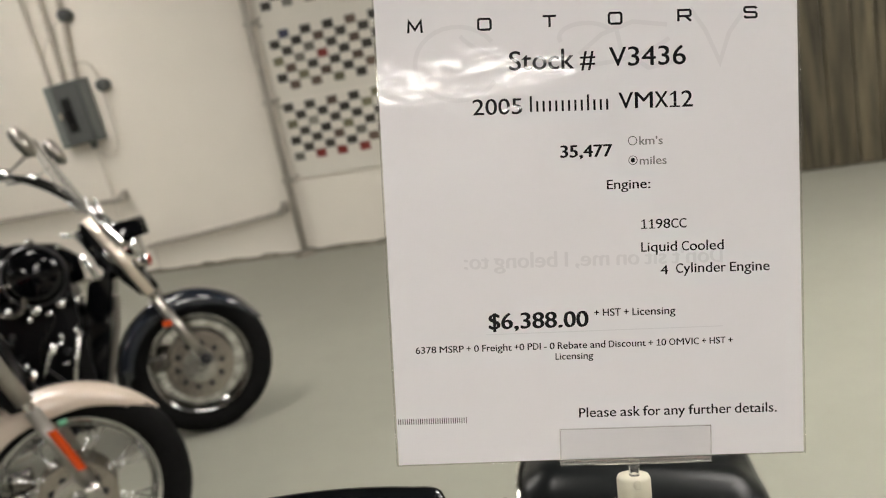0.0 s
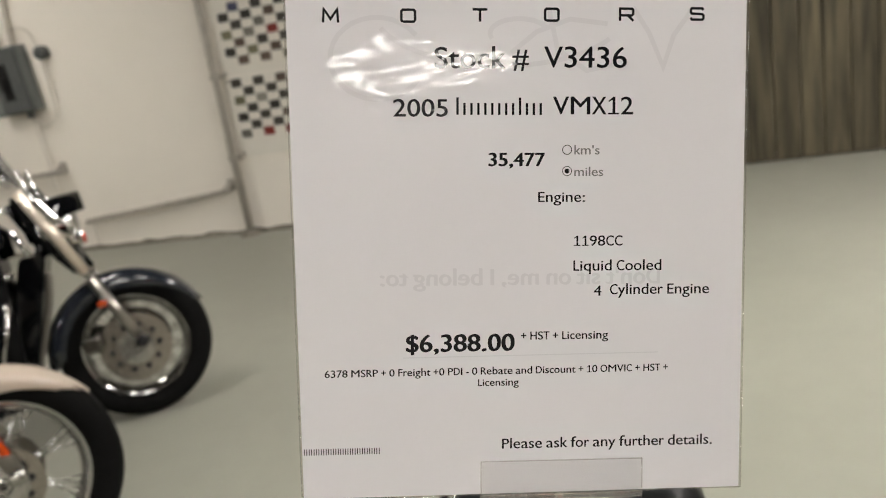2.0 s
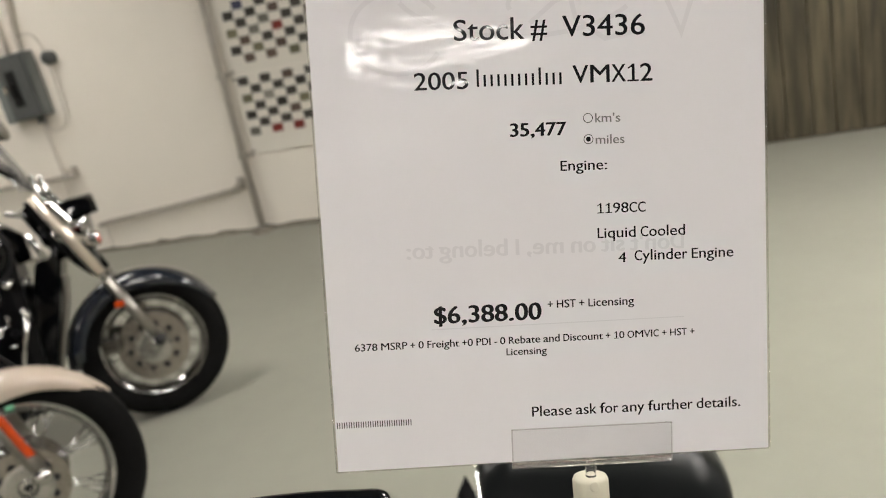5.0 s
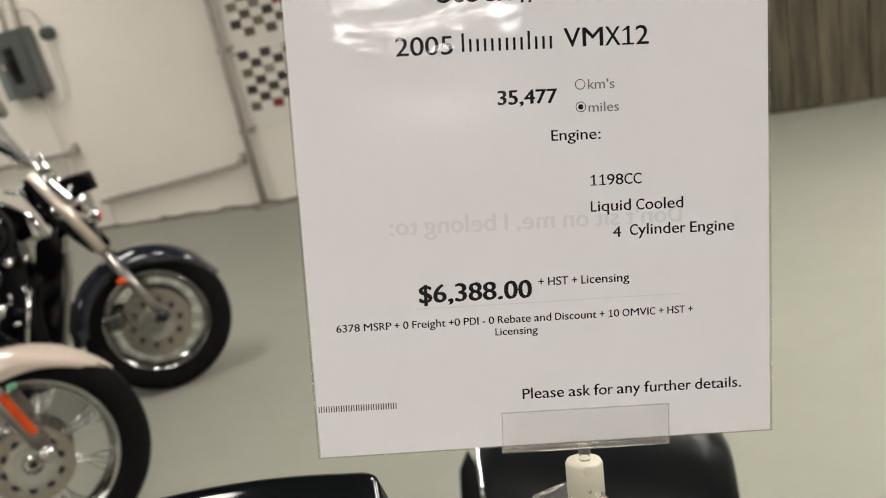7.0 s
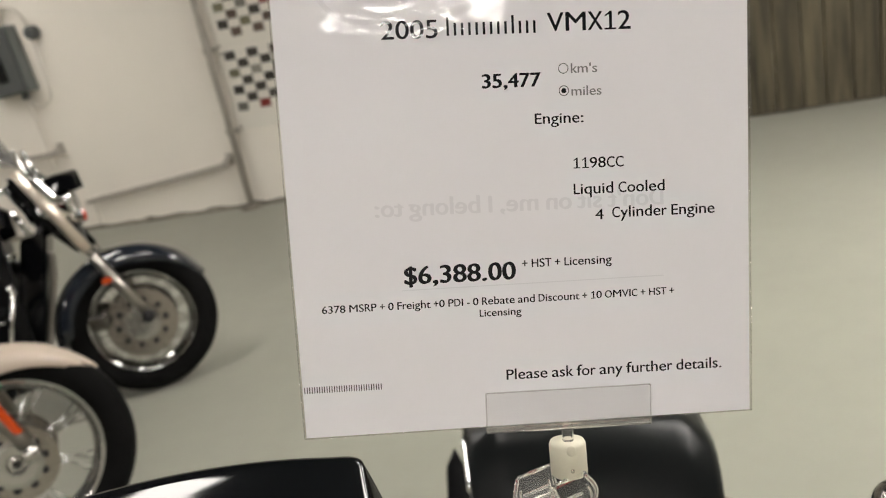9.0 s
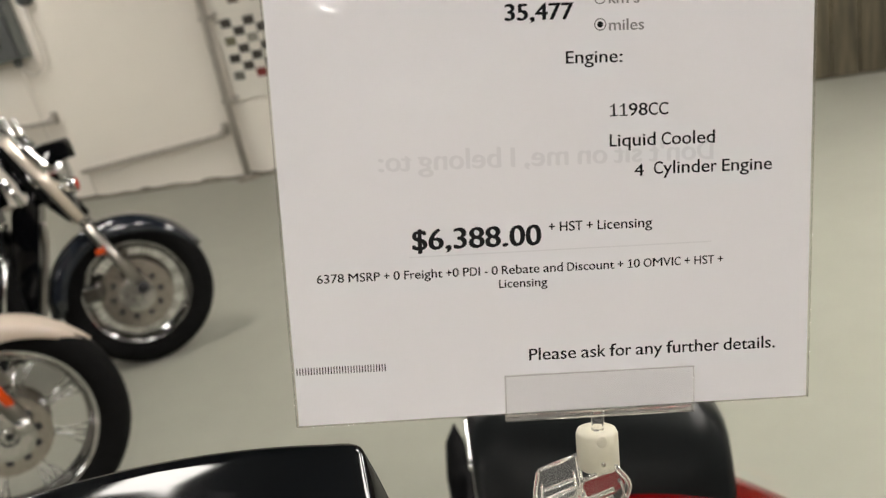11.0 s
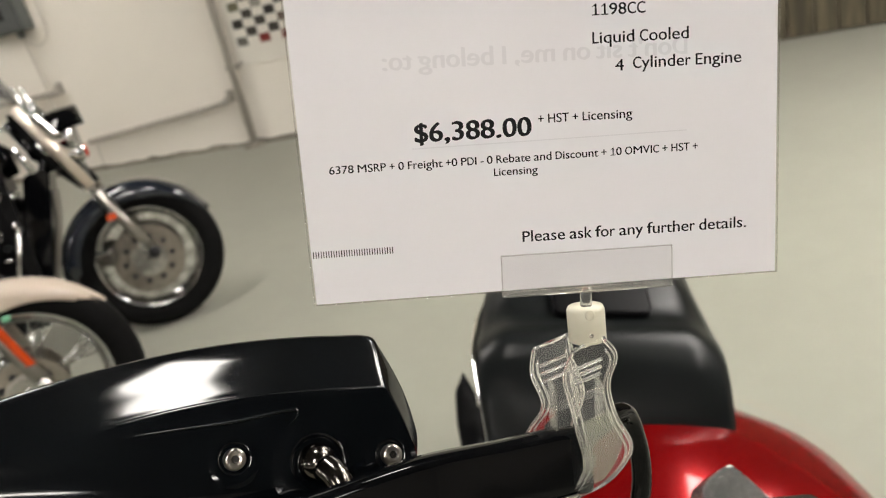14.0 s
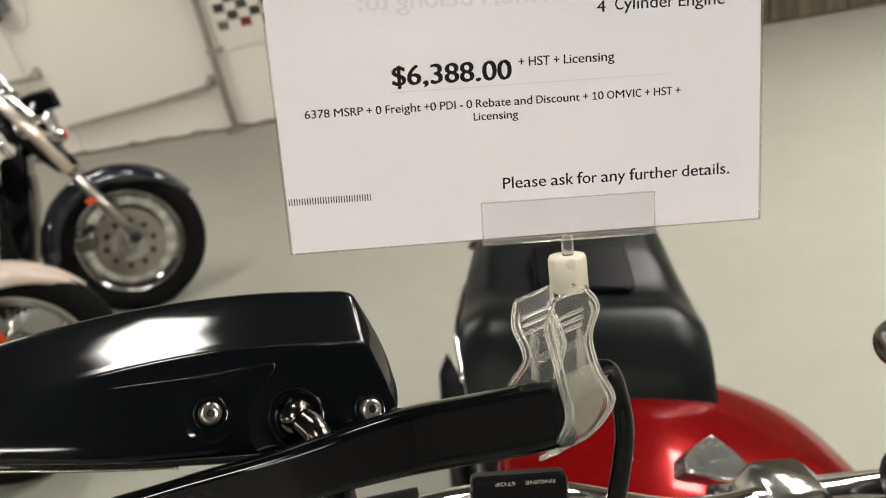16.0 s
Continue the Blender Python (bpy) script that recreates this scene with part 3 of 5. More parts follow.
ribbon("show_through_drawing", [arc(37, 209, 22, 19, 35, 330), arc(95, 232, 60, 26, 200, 330), [(158, 234), (166, 222), (173, 206), (178, 221), (186, 232)], [(100, 212), (112, 222), (128, 228), (146, 226)],
                                arc(104, 221, 14, 7, 20, 200), [(118, 232), (122, 214), (136, 204), (150, 207)]], 2.3, FAINT_INK, "faint drawing showing through", lift=0.15)

# ---- clear clip ----
clip = thing("sign_clip", "clear plastic spring clip with cream swivel gripping a black lever", "clip", SIGN)
CLIP_PARTS = []
for name, me in (("front_plate", box(0.0851, 0.1641, -0.0022, 0.0168, 0.0012, 0.0022, 0.0003)), ("back_plate", box(0.0851, 0.1641, -0.0022, 0.0150, -0.0022, -0.0012, 0.0003)),
                 ("bottom_bar", box(0.0851, 0.1641, -0.0026, -0.0004, -0.0010, 0.0010, 0.0003))):
    CLIP_PARTS.append(part(name, me, EDGE_CLEAR if name == "bottom_bar" else CLEAR, clip))
for a, b in (((85.1, -2.2), (85.1, 16.8)), ((164.1, -2.2), (164.1, 16.8)), ((85.1, 16.8), (164.1, 16.8)), ((85.1, -2.4), (164.1, -2.4))):
    CLIP_PARTS.append(part("plate_edge", rod((a[0] * MM, a[1] * MM, 0.0019), (b[0] * MM, b[1] * MM, 0.0019), 0.00038, 8), EDGE_CLEAR if a[1] == b[1] and a[1] < 0 else CLIP_CLEAR, clip))
CLIP_PARTS.append(part("stem", rod((0.1246, -0.0022, -0.003), (0.1252, -0.0105, -0.006), 0.0028), CLIP_GLASS, clip))
SWIVEL = pose(0.1255, -0.0200, -0.0075, 90, 0, 3)
part("swivel", lathe([(0.0001, -0.0088), (0.0078, -0.0088), (0.0090, -0.0076), (0.0090, 0.0068), (0.0082, 0.0086), (0.0001, 0.0090)], 40, "Z", smooth=True), NYLON, clip, "cream nylon swivel", SWIVEL @ pose(0, 0, 0, 180))
part("swivel_pin", ball((0.1253, -0.0140, 0.0012), 0.0024, 0.0028, 0.0010), NYLON, clip)
part("swivel_pin", ball((0.1258, -0.0240, 0.0013), 0.0011, 0.0011, 0.0006), STEEL, clip, "small steel pin end")


def jaw(path, u_left, u_right, thick, edges=True):
    """A wavy clear plate: path of (v, n), left and right edge in u, all in millimetres."""
    k = len(path)
    line = spline([(v, n, 0) for v, n in path], 6)
    lefts = spline([(u, 0, 0) for u in u_left], 6)
    rights = spline([(u, 0, 0) for u in u_right], 6)
    rings = []
    for i, p in enumerate(line):
        d = (line[min(i + 1, len(line) - 1)] - line[max(i - 1, 0)]).normalized()
        nv, nn = -d.y * thick / 2, d.x * thick / 2
        a, b = lefts[i].x, rights[i].x
        r = 0.9
        front = [(a + r, 1), (b - r, 1), (b, 0.4), (b, -0.4), (b - r, -1), (a + r, -1), (a, -0.4), (a, 0.4)]
        rings.append([(u * MM, (p.x + nv * s) * MM, (p.y + nn * s) * MM) for u, s in front])
    for edge in (lefts, rights) if edges else ():
        pts = [(edge[i].x * MM, p.x * MM, p.y * MM) for i, p in enumerate(line)]
        CLIP_PARTS.append(part("jaw_edge", tube(pts, 0.0011, 8, smooth_path=False), EDGE_CLEAR, clip))
        inward = 2.8 if edge is lefts else -2.8
        pts = [((edge[i].x + inward) * MM, p.x * MM, (p.y + 1.0) * MM) for i, p in enumerate(line)][3:-3]
        CLIP_PARTS.append(part("jaw_ridge", tube(pts, 0.0006, 8, smooth_path=False), EDGE_CLEAR, clip))
    if not edges:
        return loft(rings, smooth=True)
    ends = [(lefts[0].x * MM, line[0].x * MM, line[0].y * MM), (rights[0].x * MM, line[0].x * MM, line[0].y * MM)]
    CLIP_PARTS.append(part("jaw_edge", tube(ends, 0.0011, 8, smooth_path=False), EDGE_CLEAR, clip))
    ends = [(lefts[-1].x * MM, line[-1].x * MM, line[-1].y * MM), (rights[-1].x * MM, line[-1].x * MM, line[-1].y * MM)]
    CLIP_PARTS.append(part("jaw_edge", tube(ends, 0.0014, 8, smooth_path=False), EDGE_CLEAR, clip))
    return loft(rings, smooth=True)


CLIP_PARTS.append(part("front_jaw", jaw([(-29, 1), (-42, -3), (-58, -10), (-75, -8), (-92, -4), (-107, -10), (-112, -15)],
                                        [117, 113, 117, 120, 122, 115, 110], [131, 138, 136, 139, 145, 136, 121], 2.0), CLIP_GLASS, clip))
CLIP_PARTS.append(part("back_jaw", jaw([(-31, -28), (-42, -24), (-58, -18), (-72, -24), (-86, -30), (-98, -26)],
                                       [103, 101, 105, 97, 97, 104], [121, 122, 125, 124, 122, 118], 2.0), CLIP_GLASS, clip))
for i in range(3):
    CLIP_PARTS.append(part("grip_rib", box((0.116 + 0.001 * i), 0.131, -0.0405 - 0.004 * i, -0.0390 - 0.004 * i, -0.0030 - 0.0012 * i, 0.0000 - 0.0012 * i, 0.0005), EDGE_CLEAR, clip))
for i in range(3):
    CLIP_PARTS.append(part("grip_rib", box(0.105, 0.119, -0.0400 - 0.004 * i, -0.0386 - 0.004 * i, -0.0245 + 0.0010 * i, -0.0220 + 0.0010 * i, 0.0005), EDGE_CLEAR, clip))
CLIP_PARTS.append(part("pivot", rod((0.106, -0.060, -0.0140), (0.134, -0.060, -0.0140), 0.0024), CLIP_CLEAR, clip))
for wall_u in (0.1085, 0.1315):
    CLIP_PARTS.append(part("cheek", prism([(-0.050, -0.004), (-0.072, -0.004), (-0.076, -0.022), (-0.050, -0.022)], wall_u, wall_u + 0.0012, 0.0003), CLIP_CLEAR, clip, m=Matrix(((0, 0, 1, 0), (1, 0, 0, 0), (0, 1, 0, 0), (0, 0, 0, 1)))))
pad = part("pad", jaw([(-72, -11), (-86, -8.5), (-98, -10.5), (-106, -12.5)], [122, 123.5, 121, 115], [138, 142, 139, 133], 1.4, False), PAD_CLEAR, clip, "cloudy plastic pad")
CLIP_PARTS.append(pad)
for ob in CLIP_PARTS:
    ob.visible_shadow = False
    # the gripping end stands askew to the sheet
    if ob.name.split(".")[0] not in ("front_plate", "back_plate", "bottom_bar", "plate_edge", "stem", "cheek"):
        for v in ob.data.vertices:
            v.co.y += 0.36 * (v.co.x - 0.121)


# ---- wheels and shared motorcycle parts ----
def in_world(name, me, material, parent, label=""):
    """A part whose mesh is given in world places."""
    return part(name, me, material, parent, label, parent.matrix_basis.inverted())


def wheel(parent, x, z, radius, wide, spokes, disc, ratio=0.735):
    """A wheel in the x-z plane: tyre, rim, hub, spokes and drilled disc."""
    w = part("wheel", lathe([(0.014, -0.085), (0.030, -0.085), (0.036, -0.06), (0.030, 0.0), (0.036, 0.06), (0.030, 0.085), (0.014, 0.085)], 28), ALLOY, parent, "spoked wheel", Matrix.Translation((x, 0, z)))
    rr = radius * ratio - 0.006
    h = wide / 2
    part("tyre", lathe([(rr + 0.004, -h * 0.72), (rr + 0.030, -h * 0.98), (radius - 0.028, -h), (radius - 0.010, -h * 0.74), (radius, -h * 0.3), (radius, h * 0.3), (radius - 0.010, h * 0.74),
                        (radius - 0.028, h), (rr + 0.030, h * 0.98), (rr + 0.004, h * 0.72)], 64), RUBBER, w)
    part("rim", lathe([(rr + 0.006, -h * 0.74), (rr - 0.006, -h * 0.72), (rr - 0.012, -h * 0.55), (rr - 0.026, -h * 0.25), (rr - 0.026, h * 0.25), (rr - 0.012, h * 0.55), (rr - 0.006, h * 0.72), (rr + 0.006, h * 0.74)], 64), RIM, w)
    spoke = None
    for i in range(spokes):
        a, side = 2 * math.pi * i / spokes, (-1) ** i
        b = a + 0.5 * (-1) ** (i // 2)
        if spoke is None:
            spoke = rod((0.034, 0, 0), (rr - 0.02, 0, 0), 0.0019 if spokes > 50 else 0.0030, 8, name="spoke")
        s = part("spoke", spoke, DARK_STEEL if spokes > 50 or i % 7 else CHROME, w)
        s.matrix_basis = Matrix.Rotation(-a, 4, "Y") @ Matrix.Translation((0, 0.05 * side, 0.030 * (-1) ** (i // 2))) @ Matrix.Rotation(-0.20 * side, 4, "Z")
    if disc:
        part("brake_disc", lathe([(0.075, -0.088), (disc, -0.088), (disc, -0.083), (0.075, -0.083)], 48, closed=True, smooth=False), DISC, w, "drilled steel brake disc")
        part("brake_disc", lathe([(0.075, 0.083), (disc, 0.083), (disc, 0.088), (0.075, 0.088)], 48, closed=True, smooth=False), DISC, w, "drilled steel brake disc")
        part("disc_carrier", lathe([(0.030, -0.092), (0.060, -0.092), (0.076, -0.090), (0.076, -0.086), (0.030, -0.086)], 32, closed=True, smooth=False), ALLOY, w)
        hole = lathe([(0.0001, -0.0902), (0.0120, -0.0902), (0.0120, -0.0884)], 12, smooth=False, name="disc_hole")
        for i in range(10):
            a = 2 * math.pi * i / 10
            part("disc_hole", hole, DARK_METAL, w, m=Matrix.Translation((math.cos(a) * (disc * 0.66), 0, math.sin(a) * (disc * 0.66))))
    return w


def fender(parent, x, z, r_front, r_rear, a0, a1, wide, material, label, skirt_drop=0.06):
    """A mudguard round the wheel from angle a0 (front) to a1 (rear)."""
    rings = []
    n = 36
    for i in range(n + 1):
        t = i / n
        a = radians(a0 + (a1 - a0) * t)
        r = r_front + (r_rear - r_front) * t ** 1.6
        tip = min(1.0, 0.25 + 0.75 * min(1.0, t / 0.16) ** 0.6, 6 * (1 - t) + 0.5)
        drop = skirt_drop * min(1.0, 0.25 + 2.2 * t)
        sec = [(-1.0, -drop), (-0.97, -drop * 0.45), (-0.75, -0.012), (-0.4, 0.0), (0.0, 0.004), (0.4, 0.0), (0.75, -0.012), (0.97, -drop * 0.45), (1.0, -drop)]
        sec = sec + [(y * 0.965, d - 0.005) for y, d in reversed(sec)]
        rings.append([(x + (r + d) * math.cos(a), y * wide / 2 * tip, z + (r + d) * math.sin(a)) for y, d in sec])
    return part("front_fender", loft(rings), material, parent, label)


def mirrored_y(points):
    return [(x, -y, z) for x, y, z in points]


def cruiser(label, place, heading, lean, paint, rake_top, spokes, style):
    """A parked cruiser; x ahead, y to its left, z up, origin under the front axle."""
    base = pose(*place, 0, 0, heading) @ pose(0, 0, 0, -lean, 0, 0)
    bike = thing("motorcycle", label, "motorcycle", base, "parked cruisers")
    R = style["radius"]
    ax, az = style["axle"]
    wheel(bike, ax, az, R, 0.13, spokes, style["disc"], style["ratio"])
    fr = style["fender"]
    fender(bike, ax, az, fr[0], fr[1], fr[2], fr[3], 0.17, paint, style["fender_label"], fr[4])
    tx, tz = rake_top
    for side in (-1, 1):
        y = 0.105 * side
        f = part("fork_leg", rod((ax + style["shift"], y, az + 0.028), (tx, y, tz), 0.017), CHROME, bike, "chrome fork leg")
        lower = Vector((ax + style["shift"], y, az + 0.028)).lerp(Vector((tx, y, tz)), 0.43)
        part("fork_slider", rod((ax + style["shift"], y * 1.02, az + 0.028), lower, 0.024, r2=0.023), SLIDER, bike, "dull alloy fork slider")
        upper = Vector((ax + style["shift"], y, az + 0.028)).lerp(Vector((tx, y, tz)), 0.47)
        # the far cover is coloured black to stand in for its shade
        part("fork_cover", rod(upper, (tx, y, tz), style["cover"][1]), style["cover"][0] if side < 0 else ENGINE_BLACK, bike, "metal fork cover, the far one coloured black as if in shade")
        part("axle_cap", lathe([(0.0001, -0.012), (0.022, -0.012), (0.026, 0.0), (0.026, 0.012), (0.0001, 0.012)], 20), DARK_METAL if style["tint"] == "black" else ALLOY, bike, m=Matrix.Translation((ax + style["shift"], 0.14 * side, az + 0.028)))
        if style["caliper"]:
            part("brake_caliper", box(ax - 0.20, ax - 0.12, y * 1.3 - 0.03, y * 1.3 + 0.03, az + 0.028, az + 0.10, 0.014), DARK_STEEL, bike, "dark brake caliper")
    for z in (0.80, 0.95):
        k = (z - az) / (tz - az)
        part("fork_clamp", box(ax + (tx - ax) * k - 0.04, ax + (tx - ax) * k + 0.03, -0.11, 0.11, z - 0.02, z + 0.02, 0.012), BLACK_GLOSS, bike, "black fork clamp")
    # lights
    hx, hz = style["headlamp"]
    hl = part("headlight", lathe([(0.0001, -0.12), (0.04, -0.11), (0.066, -0.06), (0.074, 0.0), (0.078, 0.012), (0.070, 0.020)], 32, "X"), CHROME, bike, "chrome headlight bowl", pose(hx, 0, hz) @ Matrix.Scale(1.5, 4))
    part("lens", lathe([(0.0001, 0.030), (0.04, 0.027), (0.070, 0.016)], 32, "X"), LENS, hl)
    part("visor", loft([[(x, r * math.cos(q), r * math.sin(q)) for q in (radians(20 + 14 * j) for j in range(11))] for x, r in ((-0.07, 0.072), (-0.02, 0.084), (0.045, 0.086), (0.045, 0.083), (-0.02, 0.081))], closed=False, caps=False), BLACK_GLOSS, hl, "black visor")
    s = part("turn_signal", lathe([(0.0001, -0.045), (0.022, -0.036), (0.029, 0.0), (0.030, 0.010)], 20, "X"), CHROME, bike, "chrome turn signal", pose(hx + 0.045, -0.10, hz - 0.065))
    part("lens", lathe([(0.0001, 0.022), (0.02, 0.019), (0.030, 0.010)], 20, "X"), RED_LENS, s, "red-orange lens")
    part("signal_stalk", rod((hx - 0.06, -0.08, hz - 0.065), (hx + 0.02, -0.10, hz - 0.065), 0.007), CHROME, bike)
    # handlebar with controls
    bar = [(tx + x, y, tz + z) for x, y, z in style["bar"]]
    for some in (bar, mirrored_y(bar)):
        part("handlebar", tube(some, 0.0127), BLACK_GLOSS if style["tint"] == "black" else CHROME, bike, "bent handlebar")
        a, b = Vector(some[-1]), Vector(some[-2])
        part("grip", rod(a, a + (a - b).normalized() * 0.13, 0.018), RUBBER, bike, "black rubber grip")
        part("switch_pod", ball(b, 0.035, 0.026, 0.024), CHROME, bike, "chrome switch pod")
        sgn = -1 if a.y < 0 else 1
        part("lever", tube([b + Vector((0.02, 0, 0.0)), b + Vector((0.03, 0.04 * sgn, -0.01)), b + Vector((-0.05, 0.08 * sgn, 0.0)), b + Vector((-0.13, 0.11 * sgn, 0.01))], [0.008, 0.006, 0.005, 0.006]), DARK_METAL, bike, "dark hand lever")
        part("mirror_stem", tube([b, b + Vector((0.05, 0.03 * sgn, 0.02)), b + Vector((0.125, 0.075 * sgn, 0.06))], 0.006), SLIDER, bike)
        mr = part("mirror", ball((0, 0, 0), 0.030, 0.055, 0.070), SLIDER, bike, "oval dull metal mirror", Matrix.Translation(b + Vector((0.118, 0.08 * sgn, 0.105))) @ Matrix.Rotation(radians(-25), 4, "Y"))
        part("glass", ball((-0.016, 0, 0), 0.017, 0.050, 0.063), BLACK_GLOSS, mr)
    if style["screen"]:
        rings = []
        for i in range(12):
            t = i / 11
            wdt = 0.11 * (1 - 0.35 * t ** 2)
            cx, cz = -0.262 - 0.142 * t, 1.10 + 0.355 * t
            rings.append([(cx - 0.05 * (y / 0.11) ** 2 + d, y, cz) for y, d in [(wdt * (j / 5 - 1), 0.0) for j in range(11)] + [(wdt * (1 - j / 5), -0.004) for j in range(11)]])
        sc = part("windshield", loft(rings), SCREEN_CLEAR, bike, "clear windshield")
        sc.visible_shadow = False
        for side in (-1, 1):
            part("screen_bracket", tube([(-0.262, 0.12 * side, 1.160), (-0.250, 0.12 * side, 1.09), (-0.225, 0.12 * side, 1.028), (-0.166, 0.12 * side, 0.930)], [0.008, 0.012, 0.020, 0.016]), CHROME, bike, "chrome bracket")
    # frame, engine, tank, seat, rear end
    part("steering_head", rod((tx - 0.05, 0, tz - 0.04), (tx + 0.05, 0, tz - 0.28), 0.04), BLACK_GLOSS, bike)
    part("radiator", loft([[(x + dx * w, dy * 0.115, z) for dx, dy in ((-1, -0.9), (-0.85, -1), (0.85, -1), (1, -0.9), (1, 0.9), (0.85, 1), (-0.85, 1), (-1, 0.9))] for x, w, z in ((-0.462, 0.045, 0.28), (-0.460, 0.055, 0.30), (-0.302, 0.053, 0.79), (-0.298, 0.04, 0.81))], smooth=False), BLACK_GLOSS, bike, "black radiator shroud")
    part("down_tube", tube([(-0.262, -0.05, 0.72), (-0.289, -0.05, 0.60), (-0.368, -0.05, 0.39), (-0.42, -0.05, 0.24)], 0.016), SLIDER, bike, "dull metal down tube")
    part("shroud_strip", rod((-0.340, -0.12, 0.928), (-0.302, -0.12, 0.808), 0.013), CHROME, bike, "chrome strip")
    for side in (-1, 1):
        part("frame_tube", tube([(tx + 0.05, 0.05 * side, tz - 0.2), (-0.40, 0.10 * side, 0.6), (-0.54, 0.12 * side, 0.22), (-1.1, 0.15 * side, 0.18), (-1.5, 0.12 * side, 0.45)], 0.018), BLACK_GLOSS, bike)
    part("crankcase", box(-1.05, -0.54, -0.19, 0.19, 0.17, 0.45, 0.05, 3, True), ENGINE_BLACK, bike, "black crankcase")
    for cx, tilt in ((-0.64, 24), (-0.88, -24)):
        cyl = part("cylinder", rod((0, 0, 0), (0, 0, 0.34), 0.075), DARK_METAL, bike, "black engine cylinder", Matrix.Translation((cx + 0.03, 0, 0.40)) @ Matrix.Rotation(radians(tilt), 4, "Y"))
        fin = lathe([(0.05, 0.0), (0.098, 0.0), (0.098, 0.006), (0.05, 0.006)], 28, "Z", closed=True, smooth=False, name="fin")
        for i in range(8):
            part("fin", fin, ENGINE_BLACK, cyl, m=Matrix.Translation((0, 0, 0.05 + 0.03 * i)))
        part("rocker_cover", ball((0, 0, 0.34), 0.085, 0.10, 0.05), ENGINE_BLACK, cyl, "black rocker cover")
    part("air_cleaner", lathe([(0.0001, -0.26), (0.08, -0.255), (0.115, -0.235), (0.125, -0.20), (0.120, -0.15), (0.06, -0.12)], 36), style["air"], bike, "round air cleaner cover", Matrix.Translation((-0.525, 0.03, 0.890)))
    part("air_cleaner_ring", lathe([(0.118, -0.240), (0.130, -0.225), (0.128, -0.205)], 36), DARK_METAL, bike, "dark ring", Matrix.Translation((-0.525, 0.03, 0.890)))
    for x, z, r in ((-0.558, 0.751, 0.34), (-0.660, 0.773, 0.30), (-0.633, 0.818, 0.16), (-0.606, 0.798, 0.14), (-0.587, 0.717, 0.18), (-0.459, 0.754, 0.30), (-0.392, 0.750, 0.20), (-0.431, 0.634, 0.17),
                    (-0.492, 0.617, 0.12), (-0.498, 0.594, 0.12), (-0.526, 0.586, 0.18), (-0.652, 0.540, 0.18), (-0.684, 0.536, 0.12), (-0.513, 1.031, 0.20), (-0.412, 0.984, 0.16)):
        part("engine_cover", lathe([(0.0001, -0.225), (0.05 * r, -0.222), (0.075 * r, -0.205), (0.08 * r, -0.15)], 24), CHROME, bike, "chrome engine cover", Matrix.Translation((x, 0.02, z)))
    part("cover_ring", lathe([(0.052, -0.212), (0.064, -0.220), (0.074, -0.212), (0.070, -0.17)], 32), DARK_STEEL, bike, "dull metal ring on the engine", Matrix.Translation((-0.643, 0.0, 0.814)))
    part("tank_trim", rod((-0.395, -0.12, 1.030), (-0.340, -0.12, 1.008), 0.010), CHROME, bike, "chrome tank trim")
    part("push_rod_cover", rod((-0.528, -0.20, 0.600), (-0.560, -0.20, 0.545), 0.012), CHROME, bike, "slim chrome tube")
    part("push_rod_cover", rod((-0.622, -0.20, 0.503), (-0.668, -0.20, 0.455), 0.012), CHROME, bike, "slim chrome tube")
    part("engine_body", loft([[(x, y * w, z) for x, y in ((-0.46, -1), (-0.42, -0.8), (-0.42, 0.8), (-0.46, 1), (-1.2, 1), (-1.24, 0.8), (-1.24, -0.8), (-1.2, -1))] for w, z in ((0.10, 0.18), (0.15, 0.22), (0.16, 0.5), (0.13, 0.80), (0.08, 0.86))], smooth=False), ENGINE_BLACK, bike, "black engine body and covers")
    rnd = random.Random(int(heading))
    # made-up fittings strewn at random for the clutter of glints on the engine
    for i in range(26):
        bx, bz = rnd.uniform(-0.95, -0.46), rnd.uniform(0.34, 0.86)
        part("engine_fitting", ball((bx, -0.165 - rnd.uniform(0.0, 0.03), bz), rnd.uniform(0.008, 0.020), 0.016, rnd.uniform(0.007, 0.016)), rnd.choice((ALLOY, DARK_METAL, CHROME, ENGINE_BLACK)), bike, "random small fitting added for glints on the engine")
    for i in range(5):
        bx, bz = rnd.uniform(-0.85, -0.5), rnd.uniform(0.5, 0.84)
        part("hose", tube([(bx, -0.16, bz), (bx + rnd.uniform(-0.05, 0.05), -0.20, bz - 0.07), (bx + rnd.uniform(-0.12, 0.12), -0.19, bz - 0.17)], 0.008), BLACK_HOSE, bike, "black hose")
    # black block put in for the shadowed zone and dark parts behind the fork
    part("fork_shroud", loft([[(tx + (ax - tx) * k + x * w, y * 0.085, z) for x, y in ((-1, -0.9), (-0.8, -1), (0.8, -1), (1, -0.9), (1, 0.9), (0.8, 1), (-0.8, 1), (-1, 0.9))] for k, z, w in ((0.02, tz - 0.02, 0.05), (0.2, tz - 0.16, 0.06), (0.40, tz - 0.30, 0.05), (0.5, tz - 0.38, 0.02))], smooth=False), ENGINE_BLACK, bike, "black block for the shade and dark parts between the fork legs")
    part("push_rod_cover", rod((-0.428, -0.15, 0.620), (-0.515, -0.15, 0.370), 0.012), CHROME, bike, "slim chrome tube")
    part("hose", tube([(-0.52, -0.15, 0.80), (-0.50, -0.20, 0.70), (-0.56, -0.21, 0.62), (-0.60, -0.19, 0.50)], 0.011), BLACK_HOSE, bike, "black hose")
    part("shift_rod", rod((-0.53, -0.20, 0.60), (-0.60, -0.20, 0.47), 0.007), CHROME, bike, "chrome rod")
